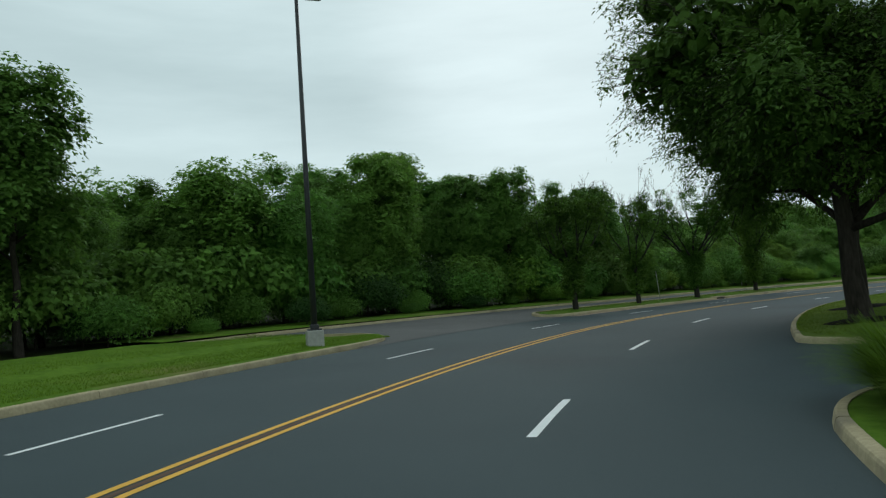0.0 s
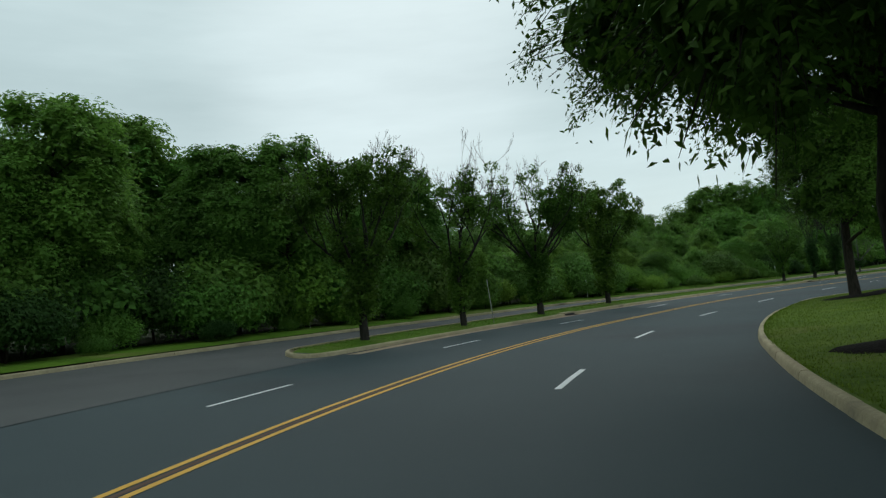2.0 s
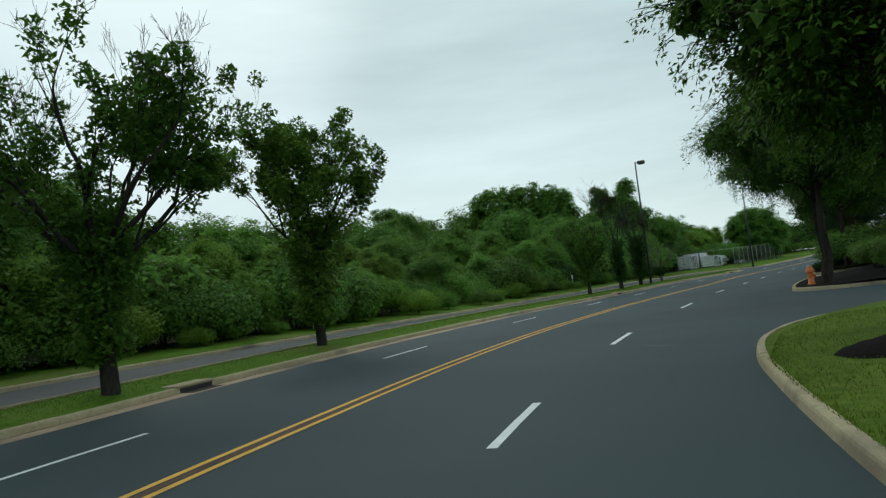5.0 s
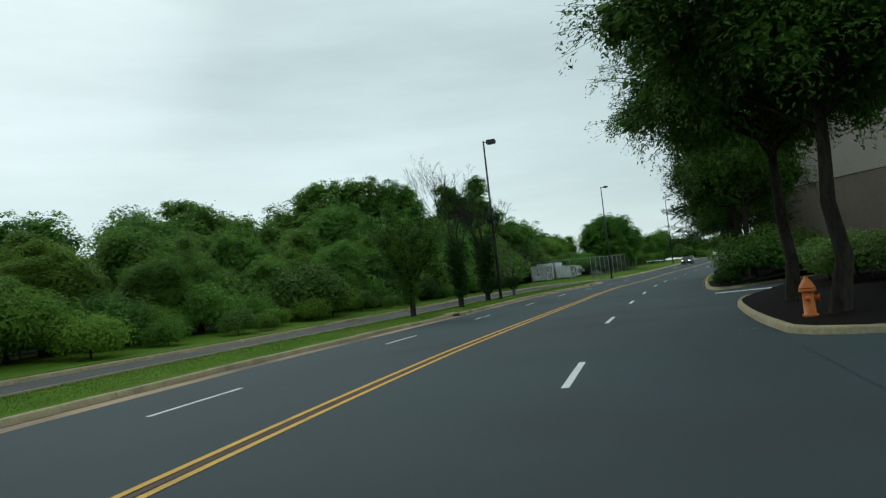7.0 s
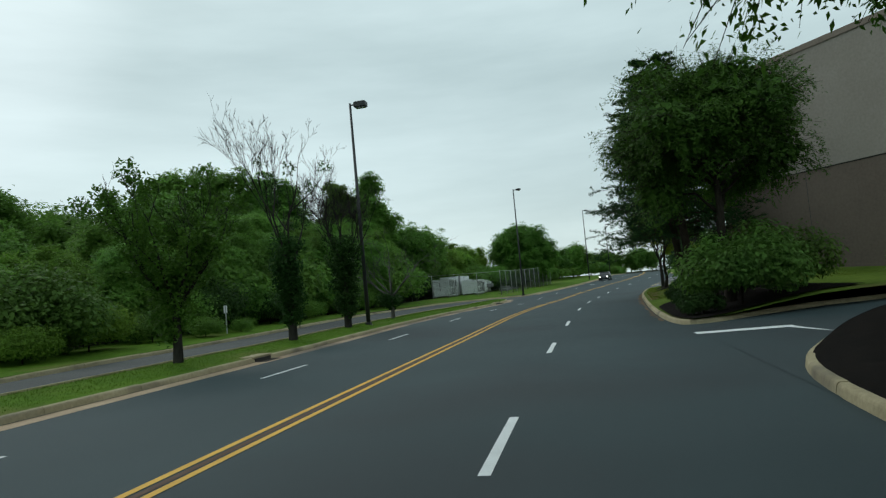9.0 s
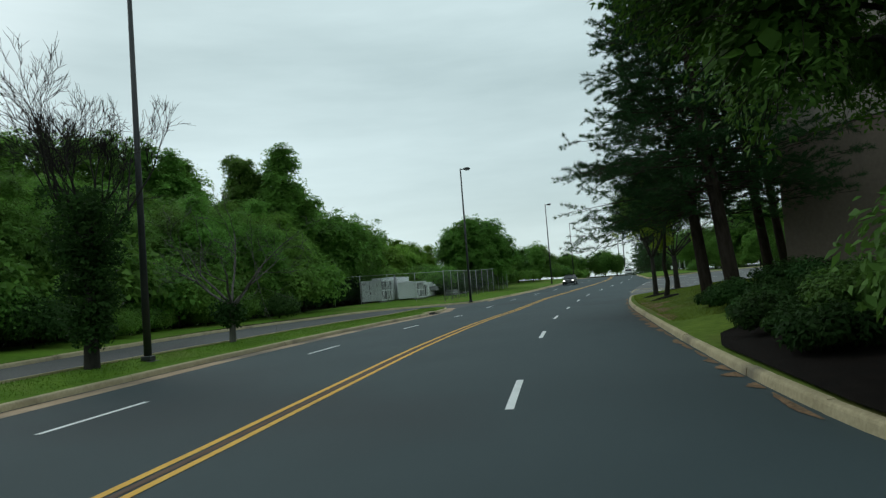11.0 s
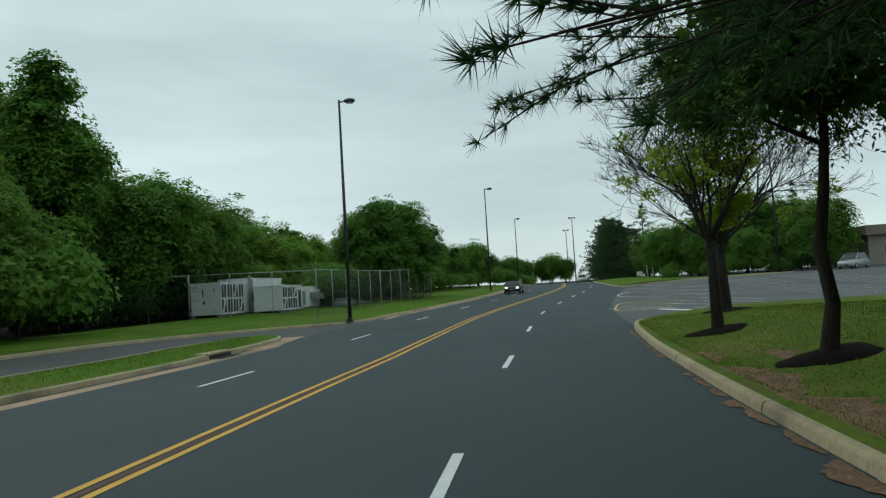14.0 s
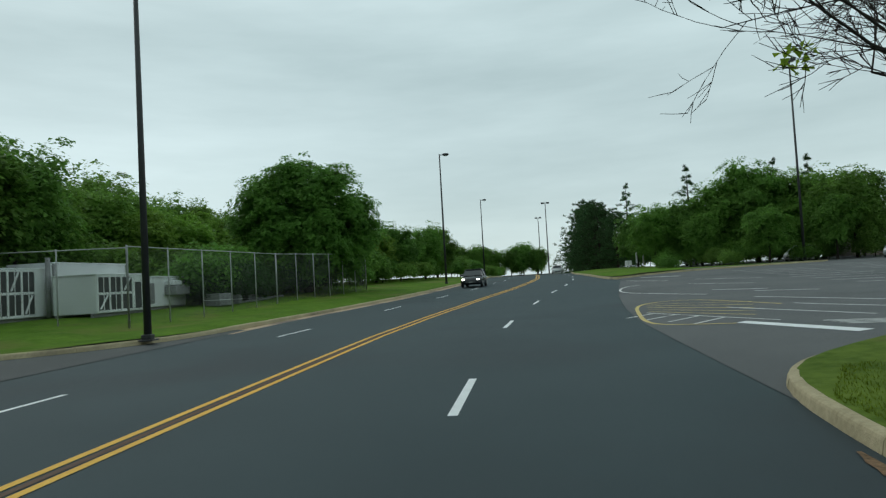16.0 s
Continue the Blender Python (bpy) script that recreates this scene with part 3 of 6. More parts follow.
def patch(name, corners, mat, parent, lift=0.012, height=rise_paved):
    """A flat painted quadrilateral; corners in road coordinates."""
    c = np.array(corners, float)
    n = 6
    v, f = [], []
    for i in range(n + 1):
        for q in (c[0] + (c[1] - c[0]) * i / n, c[3] + (c[2] - c[3]) * i / n):
            x, y = at(q[0], q[1])
            v.append((float(x), float(y), float(z0(q[0]) + height(q[0], q[1]) + lift)))
    for i in range(n):
        f.append((2 * i, 2 * i + 2, 2 * i + 3, 2 * i + 1))
    return part(name, mesh(name, v, f, mat), parent)


def line(name, a, b, width, mat, parent):
    a, b = np.array(a, float), np.array(b, float)
    t = (b - a) / np.linalg.norm(b - a)
    o = np.array((-t[1], t[0])) * width / 2
    return patch(name, [a - o, b - o, b + o, a + o], mat, parent)

# ---- plants ----


def leaves(centres, up, size, seed, aspect=0.5, spread=1.0, corners=4, lean=None):
    """One pointed leaf for each centre; up biases the leaves to lie flat."""
    r = np.random.RandomState(seed)
    n = len(centres)
    a = r.normal(size=(n, 3))
    nrm = r.normal(size=(n, 3)) * spread
    nrm[:, 2] = np.abs(nrm[:, 2]) + up
    if lean is not None:
        nrm = nrm * 0.55 + lean
    nrm /= np.linalg.norm(nrm, axis=1)[:, None]
    a -= nrm * (a * nrm).sum(1)[:, None]
    a /= np.linalg.norm(a, axis=1)[:, None] + 1e-9
    b = np.cross(nrm, a)
    L = size * r.uniform(0.6, 1.3, n)[:, None]
    W = L * aspect
    tip = np.zeros((n, 3))
    tip[:, 2] = -0.18
    tip = centres + a * L * 0.5 + tip * L
    if corners == 3:
        return np.stack([centres - a * L * 0.5 + b * W * 0.62, tip, centres - a * L * 0.4 - b * W * 0.62], 1).reshape(-1, 3)
    return np.stack([centres - a * L * 0.5, centres + b * W * 0.5, tip, centres - b * W * 0.5], 1).reshape(-1, 3)


def leaf_mesh(name, v, mat, corners=4):
    n = len(v) // corners
    me = bpy.data.meshes.new(name)
    me.vertices.add(corners * n)
    me.loops.add(corners * n)
    me.polygons.add(n)
    me.vertices.foreach_set("co", np.ascontiguousarray(v, dtype=np.float32).ravel())
    me.loops.foreach_set("vertex_index", np.arange(corners * n, dtype=np.int32))
    me.polygons.foreach_set("loop_start", np.arange(0, corners * n, corners, dtype=np.int32))
    me.materials.append(mat)
    me.update(calc_edges=True)
    return me


def clump_points(r, centre, radius, n, flat_=0.65):
    p = r.normal(size=(n, 3))
    p /= np.linalg.norm(p, axis=1)[:, None]
    p *= (r.uniform(0.25, 1.0, n) ** 0.55)[:, None] * radius
    p[:, 2] *= flat_
    return p + centre


def limb(sh, a, b, ra, rb, r, sides=5, sag=0.12):
    a, b = np.array(a, float), np.array(b, float)
    mid = (a + b) / 2 + r.normal(size=3) * np.linalg.norm(b - a) * 0.06
    mid[2] += sag * np.linalg.norm(b - a)
    sh.tube([a, (a + mid) / 2 + r.normal(size=3) * 0.03, mid, (mid + b) / 2, b], np.linspace(ra, rb, 5), sides)


def broadleaf(seed, height, base, radius, lobes, sprays, per, size, trunk_r, mat, bark=BARK, spray_r=0.45, inner=0, top=0.5, lobe=0.36, narrow=0.0, square=0.0, corners=4, twigs=6, aspect=0.5, firm=2.2, cover=2.4, sprigs=False, droop=0.16, level=0.5, shoots=0.0, ragged=1.0):
    """Meshes of a broad-leaved tree: a trunk whose limbs bear lobes, each lobe of leafy sprays on twigs, with gaps between."""
    r = np.random.RandomState(seed)
    sh, pv, big, ways, deep = Shape(), [], [], [], []
    crown_h = height - base
    mid = np.array((0, 0, base + crown_h * top))
    trunk_top = np.array((*(r.normal(size=2) * 0.25), base + crown_h * 0.7))
    zs = np.linspace(0, 1, 8)
    pts = [np.array((0, 0, -0.35))] + [trunk_top * u + np.array((*(r.normal(size=2) * 0.006 * height), 0)) * (u > 0) for u in zs]
    sh.tube(pts, [trunk_r * 1.5] + [trunk_r * (1.2 if u == 0 else 1 - 0.78 * u) for u in zs], 9)
    for i in range(lobes):
        u = (i + 0.5) / lobes
        el = math.asin(1 - 1.85 * u)
        az = i * 2.39996 + r.uniform(-0.35, 0.35)
        c_el = math.cos(el) ** (1 - square)
        way = np.array((c_el * math.cos(az), c_el * math.sin(az), math.sin(el)))
        lr = lobe * radius * r.uniform(1 - 0.38 * ragged, 1 + 0.32 * ragged)
        wide = radius * (1 - narrow * max(way[2], 0))
        k = r.uniform(1 - 0.38 * ragged, 1 + 0.06 * ragged) if i % 5 else r.uniform(0.15, 0.5)
        c = mid + way * k * np.array((max(wide - lr, 0.2), max(wide - lr, 0.2), max(crown_h * 0.5 - 0.8 * lr, 0.3)))
        c[2] = max(c[2], base + lr * 0.35)
        t = np.clip((c[2] - 0.45 * np.linalg.norm(c[:2])) / trunk_top[2], 0.28, 0.98)
        limb(sh, trunk_top * t, c, trunk_r * (1 - 0.75 * t) * 0.55, 0.02, r)
        q = r.normal(size=(sprays, 3))
        q /= np.linalg.norm(q, axis=1)[:, None]
        out = q.copy()
        q *= (r.uniform(0.04, 1.0, sprays) ** (1 / firm) * r.uniform(0.88, 1.12, sprays))[:, None] * lr * np.array((1.0, 1.0, 0.8))
        q += c
        out += way * 0.8 + np.array((0, 0, -0.15))
        out /= np.linalg.norm(out, axis=1)[:, None]
        for j, m in enumerate(q):
            n = int(per * r.uniform(0.6, 1.4))
            reach = spray_r * r.uniform(0.7, 1.4)
            face = out[j] * (1 - level) + np.array((0, 0, level))
            face /= np.linalg.norm(face)
            side = np.cross(face, (0.36, 0.93, 0.07))
            side /= np.linalg.norm(side)
            turn, far = r.uniform(0, 2 * math.pi, n), np.sqrt(r.uniform(0, 1, n)) * r.uniform(0.75, 1.15, n)
            ray = np.cos(turn)[:, None] * side + np.sin(turn)[:, None] * np.cross(face, side)
            pad = m + out[j] * 0.35 * reach + ray * (far * reach)[:, None] + face * (r.normal(size=n) * 0.14 * reach)[:, None]
            pad[:, 2] -= droop * reach * far ** 2
            if r.uniform() < shoots:
                pad = m + out[j] * (r.uniform(-0.4, 1.7, n) * reach)[:, None] + r.normal(size=(n, 3)) * 0.16 * reach
                sh.tube([m - out[j] * reach * 0.6, m + out[j] * reach * 1.6], [0.01, 0.004], 3, False)
            pv.append(pad)
            ways.append(face + ray * (0.6 * far)[:, None])
            if sprigs:
                sh.tube([m - out[j] * reach * 0.9, m + out[j] * reach * 0.95], [0.009, 0.004], 3, False)
            if j % twigs == 0:
                limb(sh, c * 0.93 + trunk_top * t * 0.07, m + out[j] * reach * 0.8, 0.02, 0.005, r, 3, 0.05)
        if inner:
            g = r.normal(size=(inner, 3))
            g /= np.linalg.norm(g, axis=1)[:, None]
            deep.append(g)
            big.append(c + g * (r.uniform(0, 1, inner) ** 0.5)[:, None] * 0.62 * lr * np.array((1, 1, 0.8)))
    v = leaves(np.concatenate(pv), 0.9, size, seed + 1, aspect, 1.0, corners, np.concatenate(ways) * 1.3)
    if inner:
        v = np.concatenate([v, leaves(np.concatenate(big), 0.1, size * cover, seed + 2, 0.8, 1.0, corners, np.concatenate(deep))])
    return sh.make("trunk", bark, True), leaf_mesh("crown", v, mat, corners)


def grow(sh, tips, r, p, way, length, rad, depth, spread=0.55, lift=0.12, kids=3, mids=None):
    """A bare branch that forks into finer ones."""
    p, way = np.array(p, float), np.array(way, float)
    pts, k = [p], 4 if rad > 0.02 else 2
    for i in range(k):
        way = way + r.normal(size=3) * 0.08
        way[2] += lift * 0.35
        way /= np.linalg.norm(way)
        pts.append(pts[-1] + way * length / k)
    sh.tube(pts, np.linspace(rad, rad * 0.55, k + 1), 5 if rad > 0.03 else 3, False)
    if depth == 0:
        tips.append(pts[-1])
        return
    if mids is not None and depth > 2:
        mids += [(q, depth) for q in pts[1:]]
    for j in range(kids + (r.uniform() < 0.4)):
        u = r.uniform(0.35, 1.0) if j else 1.0
        i = min(int(u * k), k - 1)
        q = pts[i] + (pts[i + 1] - pts[i]) * (u * k - i)
        w = way + r.normal(size=3) * spread
        w[2] += lift
        grow(sh, tips, r, q, w / np.linalg.norm(w), length * r.uniform(0.5, 0.8), max(rad * r.uniform(0.42, 0.58), 0.007), depth - 1, spread, lift, kids, mids)


def bare_tree(seed, height, fork, trunk_r, limbs, depth, length, leafy=0, mat=LEAF_ASH, leaf=0.14, bark=GREY_BARK, ivy=0, ivy_to=0.0, ivy_r=0.7, leaf_low=0.0, wide=0.75, spread=0.5, leaf_r=0.28, lift=0.14, limb_k=0.5, kids=3, clad=0):
    """A tree that is bare at its top: ivy or leaf on the trunk and dead twigs above."""
    r = np.random.RandomState(seed)
    sh, tips, mids = Shape(), [], []
    sh.tube([(0, 0, -0.3), (0, 0, 0), (0.03, 0.02, fork * 0.5), (0, 0.04, fork)], [trunk_r * 1.4, trunk_r * 1.15, trunk_r * 0.9, trunk_r * 0.75], 9)
    for i in range(limbs):
        t = 2 * math.pi * (i + r.uniform(-0.3, 0.3)) / limbs
        w = np.array((math.cos(t) * wide, math.sin(t) * wide, r.uniform(0.6, 1.1)))
        grow(sh, tips, r, (0, 0.04, fork * r.uniform(0.8, 1.0)), w / np.linalg.norm(w), length * r.uniform(0.8, 1.15), trunk_r * limb_k, depth, spread, lift, kids, mids)
    pts = []
    if ivy:
        for i in range(ivy):
            z = r.uniform(0.9, ivy_to)
            t = r.uniform(0, 2 * math.pi)
            k = ivy_r * (0.35 + 0.9 * z / ivy_to) * r.uniform(0.2, 1)
            pts.append(clump_points(r, np.array((math.cos(t) * k, math.sin(t) * k, z)), 0.42, 120, 1.0))
    for i in r.permutation(len(mids))[:clad]:
        pts.append(clump_points(r, mids[i][0], 0.16 + 0.07 * mids[i][1], 26 + 14 * mids[i][1], 0.9))
    tips = np.array(tips)
    if leafy:
        pick = tips[r.permutation(len(tips))[:leafy]]
        if leaf_low:
            pick = tips[np.argsort(tips[:, 2] + np.hypot(tips[:, 0], tips[:, 1]) * 0.35 + r.normal(size=len(tips)) * 0.9)[:leafy]]
        for c in pick:
            pts.append(clump_points(r, c - np.array((0, 0, 0.1)), leaf_r, int(40 * (leaf_r / 0.28) ** 1.5), 0.8))
    pv = np.concatenate(pts) if pts else np.zeros((0, 3))
    crown = leaf_mesh("crown", leaves(pv, 0.4, leaf, seed + 1, 0.6, 1.0, 3), mat, 3) if len(pv) else None
    return sh.make("trunk", bark, True), crown


def pine(seed, height, trunk_r, first, reach, whorls, per, tufts, needles=9, size=0.32, width=0.02, taper=0.75, mat=NEEDLES):
    """A pine: a straight trunk and level tiers of branches with tufts of needles."""
    r = np.random.RandomState(seed)
    sh, cs, ways = Shape(), [], []
    sh.tube([(0, 0, -0.4), (0, 0, 0), (0.06, 0, height * 0.3), (0.02, 0.05, height * 0.65), (0, 0, height)], [trunk_r * 1.3, trunk_r * 1.1, trunk_r * 0.9, trunk_r * 0.55, 0.03], 9)
    for i in range(whorls):
        u = i / max(whorls - 1, 1)
        z = first + (height - first) * u
        L = reach * (1 - taper * u ** 1.1) * r.uniform(0.8, 1.15)
        for j in range(per):
            t = 2 * math.pi * (j + r.uniform(-0.35, 0.35)) / per + i * 1.1
            l = L * r.uniform(0.7, 1.15)
            way = np.array((math.cos(t), math.sin(t), 0.0))
            end = np.array((0, 0, z)) + way * l + np.array((0, 0, r.uniform(-0.22, 0.18) * l))
            z_ = max(first, z + r.uniform(-1.2, 1.2) * (height - first) / whorls)
            end[2] += z_ - z
            limb(sh, (0, 0, z_), end, 0.038 * (1 - 0.5 * u), 0.006, r, 4, r.uniform(-0.06, 0.05))
            start, side, twigs = np.array((0, 0, z_)), np.array((-way[1], way[0], 0)), max(4, tufts // 9)
            for k in range(twigs):
                a = 0.2 + 0.8 * (k + r.uniform(0, 1)) / twigs
                go = way * r.uniform(0.5, 1.0) + side * r.normal() * 0.75 + np.array((0, 0, r.normal() * 0.28))
                go *= 0.34 * l * (1.25 - 0.8 * a) / np.linalg.norm(go)
                root = start * (1 - a) + end * a
                sh.tube([root, root + go * 0.5, root + go], [0.011, 0.008, 0.004], 3, False)
                for u in r.uniform(0.15, 1.05, max(1, tufts // twigs)):
                    cs.append(root + go * u + r.normal(size=3) * 0.02)
                    ways.append(go / np.linalg.norm(go))
    cs = np.array(cs)
    n = len(cs)
    ctr = np.repeat(cs, needles, axis=0)
    w = r.normal(size=(n * needles, 3)) * 0.75 + np.repeat(np.array(ways), needles, axis=0) * 0.8
    w[:, 2] += 0.2
    w /= np.linalg.norm(w, axis=1)[:, None]
    side = np.cross(w, r.normal(size=w.shape))
    side /= np.linalg.norm(side, axis=1)[:, None]
    L = size * r.uniform(0.6, 1.2, (n * needles, 1))
    W = width
    v = np.stack([ctr - side * W, ctr + side * W, ctr + w * L], 1).reshape(-1, 3)
    return sh.make("trunk", DARK_BARK, True), leaf_mesh("crown", v, mat, 3)


def shrub(seed, rx, ry, h, n, size, mat, lumps=14, up=0.5, corners=4, aspect=0.5):
    """A shrub: leaves gathered in lumps on a rounded, uneven form."""
    r = np.random.RandomState(seed)
    pts, mids = [], []
    for i in range(lumps):
        t, k = r.uniform(0, 2 * math.pi), r.uniform(0, 1) ** 0.5 * 0.72
        z = h * (0.25 + 0.5 * (1 - k * k) * r.uniform(0.5, 1.1))
        mids.append(np.repeat(np.array(((math.cos(t) * k * rx, math.sin(t) * k * ry, z),)), n // lumps, 0))
        pts.append(clump_points(r, mids[-1][0], 0.42 * min(rx, h) * r.uniform(0.7, 1.25), n // lumps, 0.85))
    pv = np.concatenate(pts)
    away = pv - np.concatenate(mids)
    away /= np.linalg.norm(away, axis=1)[:, None] + 1e-6
    pv[:, 2] = np.abs(pv[:, 2])
    stem = Shape().tube([(0, 0, -0.15), (0.05, 0.03, h * 0.25), (-0.04, 0.06, h * 0.5)], [0.05, 0.035, 0.012], 5)
    return stem.make("stem", BARK, True), leaf_mesh("foliage", leaves(pv, up, size, seed + 3, aspect, 1.0, corners, away), mat, corners)


def plant(name, meshes, x, y, z, label, category, group="", turn=0.0, scale=1.0, parts=("trunk", "crown")):
    e = thing(name, (x, y, z), label, category, group, turn)
    e.scale = (scale, scale, scale)
    for nm, me in zip(parts, meshes):
        if me:
            part(nm, me, e)
    return e


# the woods along the left
rnd = random.Random(11)
SORTS = ((14.5, 5.2, LEAF_WOOD), (12.0, 5.0, LEAF_WOOD), (16.0, 5.0, LEAF_WOOD), (10.5, 4.6, LEAF_LIGHT), (13.0, 5.6, LEAF_WOOD))
WOOD = [broadleaf(100 + i, h, 0.8, rad, 22, 34, 26, 0.30, 0.20, m, spray_r=0.85, inner=60, lobe=0.38, corners=3, aspect=0.7, twigs=17, cover=2.2) for i, (h, rad, m) in enumerate(SORTS)]
EDGE = [broadleaf(160 + i, h, 0.6, rad, 26, 46, 42, 0.185, 0.20, m, spray_r=0.75, inner=110, lobe=0.36, corners=3, aspect=0.65, twigs=17, cover=2.6) for i, (h, rad, m) in enumerate(SORTS)]
TALL = [broadleaf(140 + i, h, 3.0, rad, 26, 34, 34, 0.26, 0.22, LEAF_WOOD, spray_r=0.7, inner=45, lobe=0.33, narrow=n, corners=3, aspect=0.7, twigs=8, cover=2.4, ragged=0.65) for i, (h, rad, n) in enumerate(((16.5, 4.6, 0.0), (18.0, 3.6, 0.4)))]
TREE_H = (14.5, 12.0, 16.0, 10.5, 13.0, 16.5, 18.0)


def wood_tree(x, y, kind, scale, label="leafy green woodland tree in full summer leaf", near=False):
    src = ((EDGE if near else WOOD) + TALL)[kind]
    plant("woodland_tree", src, x, y, z_soft(x, y) - 0.05, label, "tree", "woodland trees", rnd.uniform(0, 360), scale)


# ranks of the wood: first place, distance behind the far edge, spacing, and tree height along the road
RANKS = (((-24.0, 147.0), 7.6, 4.8, ((-24, 60, 66, 72, 80, 100, 108, 115, 122, 130, 150, 160), (10.8, 10.2, 8.4, 6.2, 5.0, 4.8, 5.4, 7.0, 8.6, 9.6, 10.2, 8.6))),
         ((-20.0, 160.0), 15.0, 6.6, ((-20, 60, 74, 84, 104, 111, 130, 146, 176), (12.6, 11.8, 8.6, 7.4, 7.8, 9.4, 11.0, 11.6, 11.0))),
         ((-10.0, 160.0), 27.0, 8.5, ((-10, 70, 82, 108, 118, 160), (14.0, 12.8, 11.4, 11.8, 12.6, 13.0))))
for (r0, r1), back, step, (hs, hz) in RANKS:
    row = r0
    while row < r1:
        x, y = at(row, far_edge(min(row, 147)) + back + rnd.uniform(-1.0, 2.0))
        high = float(np.interp(row, hs, hz)) * rnd.uniform(0.88, 1.12)
        if 24 < row < 30:
            high = min(high, 8.6)
        kind = rnd.choice((0, 1, 2, 4, 4) if high > 7 else (1, 3, 3, 4))
        wood_tree(float(x), float(y), kind, high / TREE_H[kind], near=back < 10)
        row += step * rnd.uniform(0.85, 1.2)
for s, d, kind, high in ((39, 21.5, 5, 13.1), (36, 23.5, 5, 11.2), (47, 22, 5, 12.4), (29, 22, 4, 11.2), (49, 19, 5, 12.5), (60, 21, 5, 12.0)):
    x, y = (float(q) for q in at(s, d))
    wood_tree(x, y, kind, high / TREE_H[kind], "tall woodland tree standing above its neighbours")
for x, y, kind, sc in ((-6.9, 62.1, 5, 0.98), (-2.0, 63.0, 5, 0.80), (-12.0, 57.0, 5, 0.85), (59.9, 127.2, 2, 1.0), (-17.2, 25.2, 5, 0.74)):
    wood_tree(x, y, kind, sc, "tall woodland tree standing above its neighbours")
# tall trees deep in the wood
for x, y, kind, high in ((16.0, 102.0, 5, 16.0), (60.2, 132.8, 5, 16.6), (54.0, 128.0, 0, 14.8), (66.0, 139.0, 0, 15.6), (71.9, 143.6, 5, 15.8), (80.2, 133.0, 5, 19.4), (85.6, 131.2, 5, 19.6), (89.5, 128.0, 5, 18.6), (76.0, 136.0, 0, 17.0), (94.0, 131.0, 6, 17.0), (99.2, 141.4, 5, 19.4),
                         (101.7, 130.4, 5, 16.6), (100.5, 122.2, 6, 17.6), (98.0, 126.0, 6, 17.2), (103.0, 124.5, 6, 14.4), (104.6, 127.0, 5, 13.0), (108.0, 124.6, 4, 12.2), (112.0, 127.0, 0, 11.8), (115.8, 128.0, 4, 11.2), (114.0, 131.0, 4, 11.0)):
    wood_tree(x, y, kind, high / TREE_H[kind], "tall woodland tree standing above its neighbours")

# undergrowth at the wood's edge
# The last sort has the shade under the crowns in its leaf colour.
UNDER = [shrub(200 + i, 2.2, 1.8, 2.3, 8400, 0.125, m, 34, corners=3, aspect=0.6) for i, m in enumerate((LEAF_WOOD, LEAF_LIGHT, LEAF_WOOD, LEAF_SHRUB, LEAF_IVY_SHADE))]
for back, step, sizes in ((2.6, 3.4, (0.35, 0.5, 0.7, 0.9)), (4.6, 3.0, (0.5, 0.8, 1.1, 1.5)), (7.0, 3.0, (0.9, 1.3, 1.8, 2.1))):
    row = -26.0
    while row < 143:
        x, y = (float(q) for q in at(row, far_edge(min(row, 147)) + back + rnd.uniform(-0.7, 1.3)))
        bright = 44 < row < 112
        if back > 6 and 60 < row < 118:
            k, high = rnd.choice((0, 1, 3, 4)), rnd.uniform(3.0, 5.0)
            wood_tree(x, y, k, high / TREE_H[k], "low leafy tree grown over with vines before the wood", near=True)
            row += step * rnd.uniform(0.6, 1.5)
            continue
        k = rnd.choice((1, 3, 2, 1, 0)) if bright else rnd.choice((4, 0, 2, 0))
        plant("undergrowth_shrub", UNDER[k], x, y, z_soft(x, y) - 0.05, "bright leafy shrub at the wood's edge" if k in (1, 3) else "dense green undergrowth shrub at the wood's edge", "shrub", "undergrowth", rnd.uniform(0, 360), rnd.choice(sizes) * rnd.uniform(0.85, 1.15), ("stem", "foliage"))
        row += step * rnd.uniform(0.6, 1.5)

THICKET = shrub(220, 3.2, 2.8, 4.2, 5600, 0.28, LEAF_WOOD, 26, corners=3, aspect=0.7)
for back, step in ((6.2, 4.0), (12.0, 5.4), (20.0, 5.0)):
    row = -28.0
    while row < 150:
        open_ = 68 < row < 110
        x, y = at(row, far_edge(min(row, 147)) + back + (rnd.uniform(-0.5, 4.5) if open_ else rnd.uniform(-1.2, 1.2)))
        plant("thicket", THICKET, float(x), float(y), z_soft(float(x), float(y)) - 0.1, "dense dark thicket between the woodland trunks", "thicket", "thickets", rnd.uniform(0, 360), rnd.uniform(0.45, 1.0) if open_ else rnd.uniform(0.85, 1.35), ("stem", "foliage"))
        row += step * rnd.uniform(0.85, 1.2)

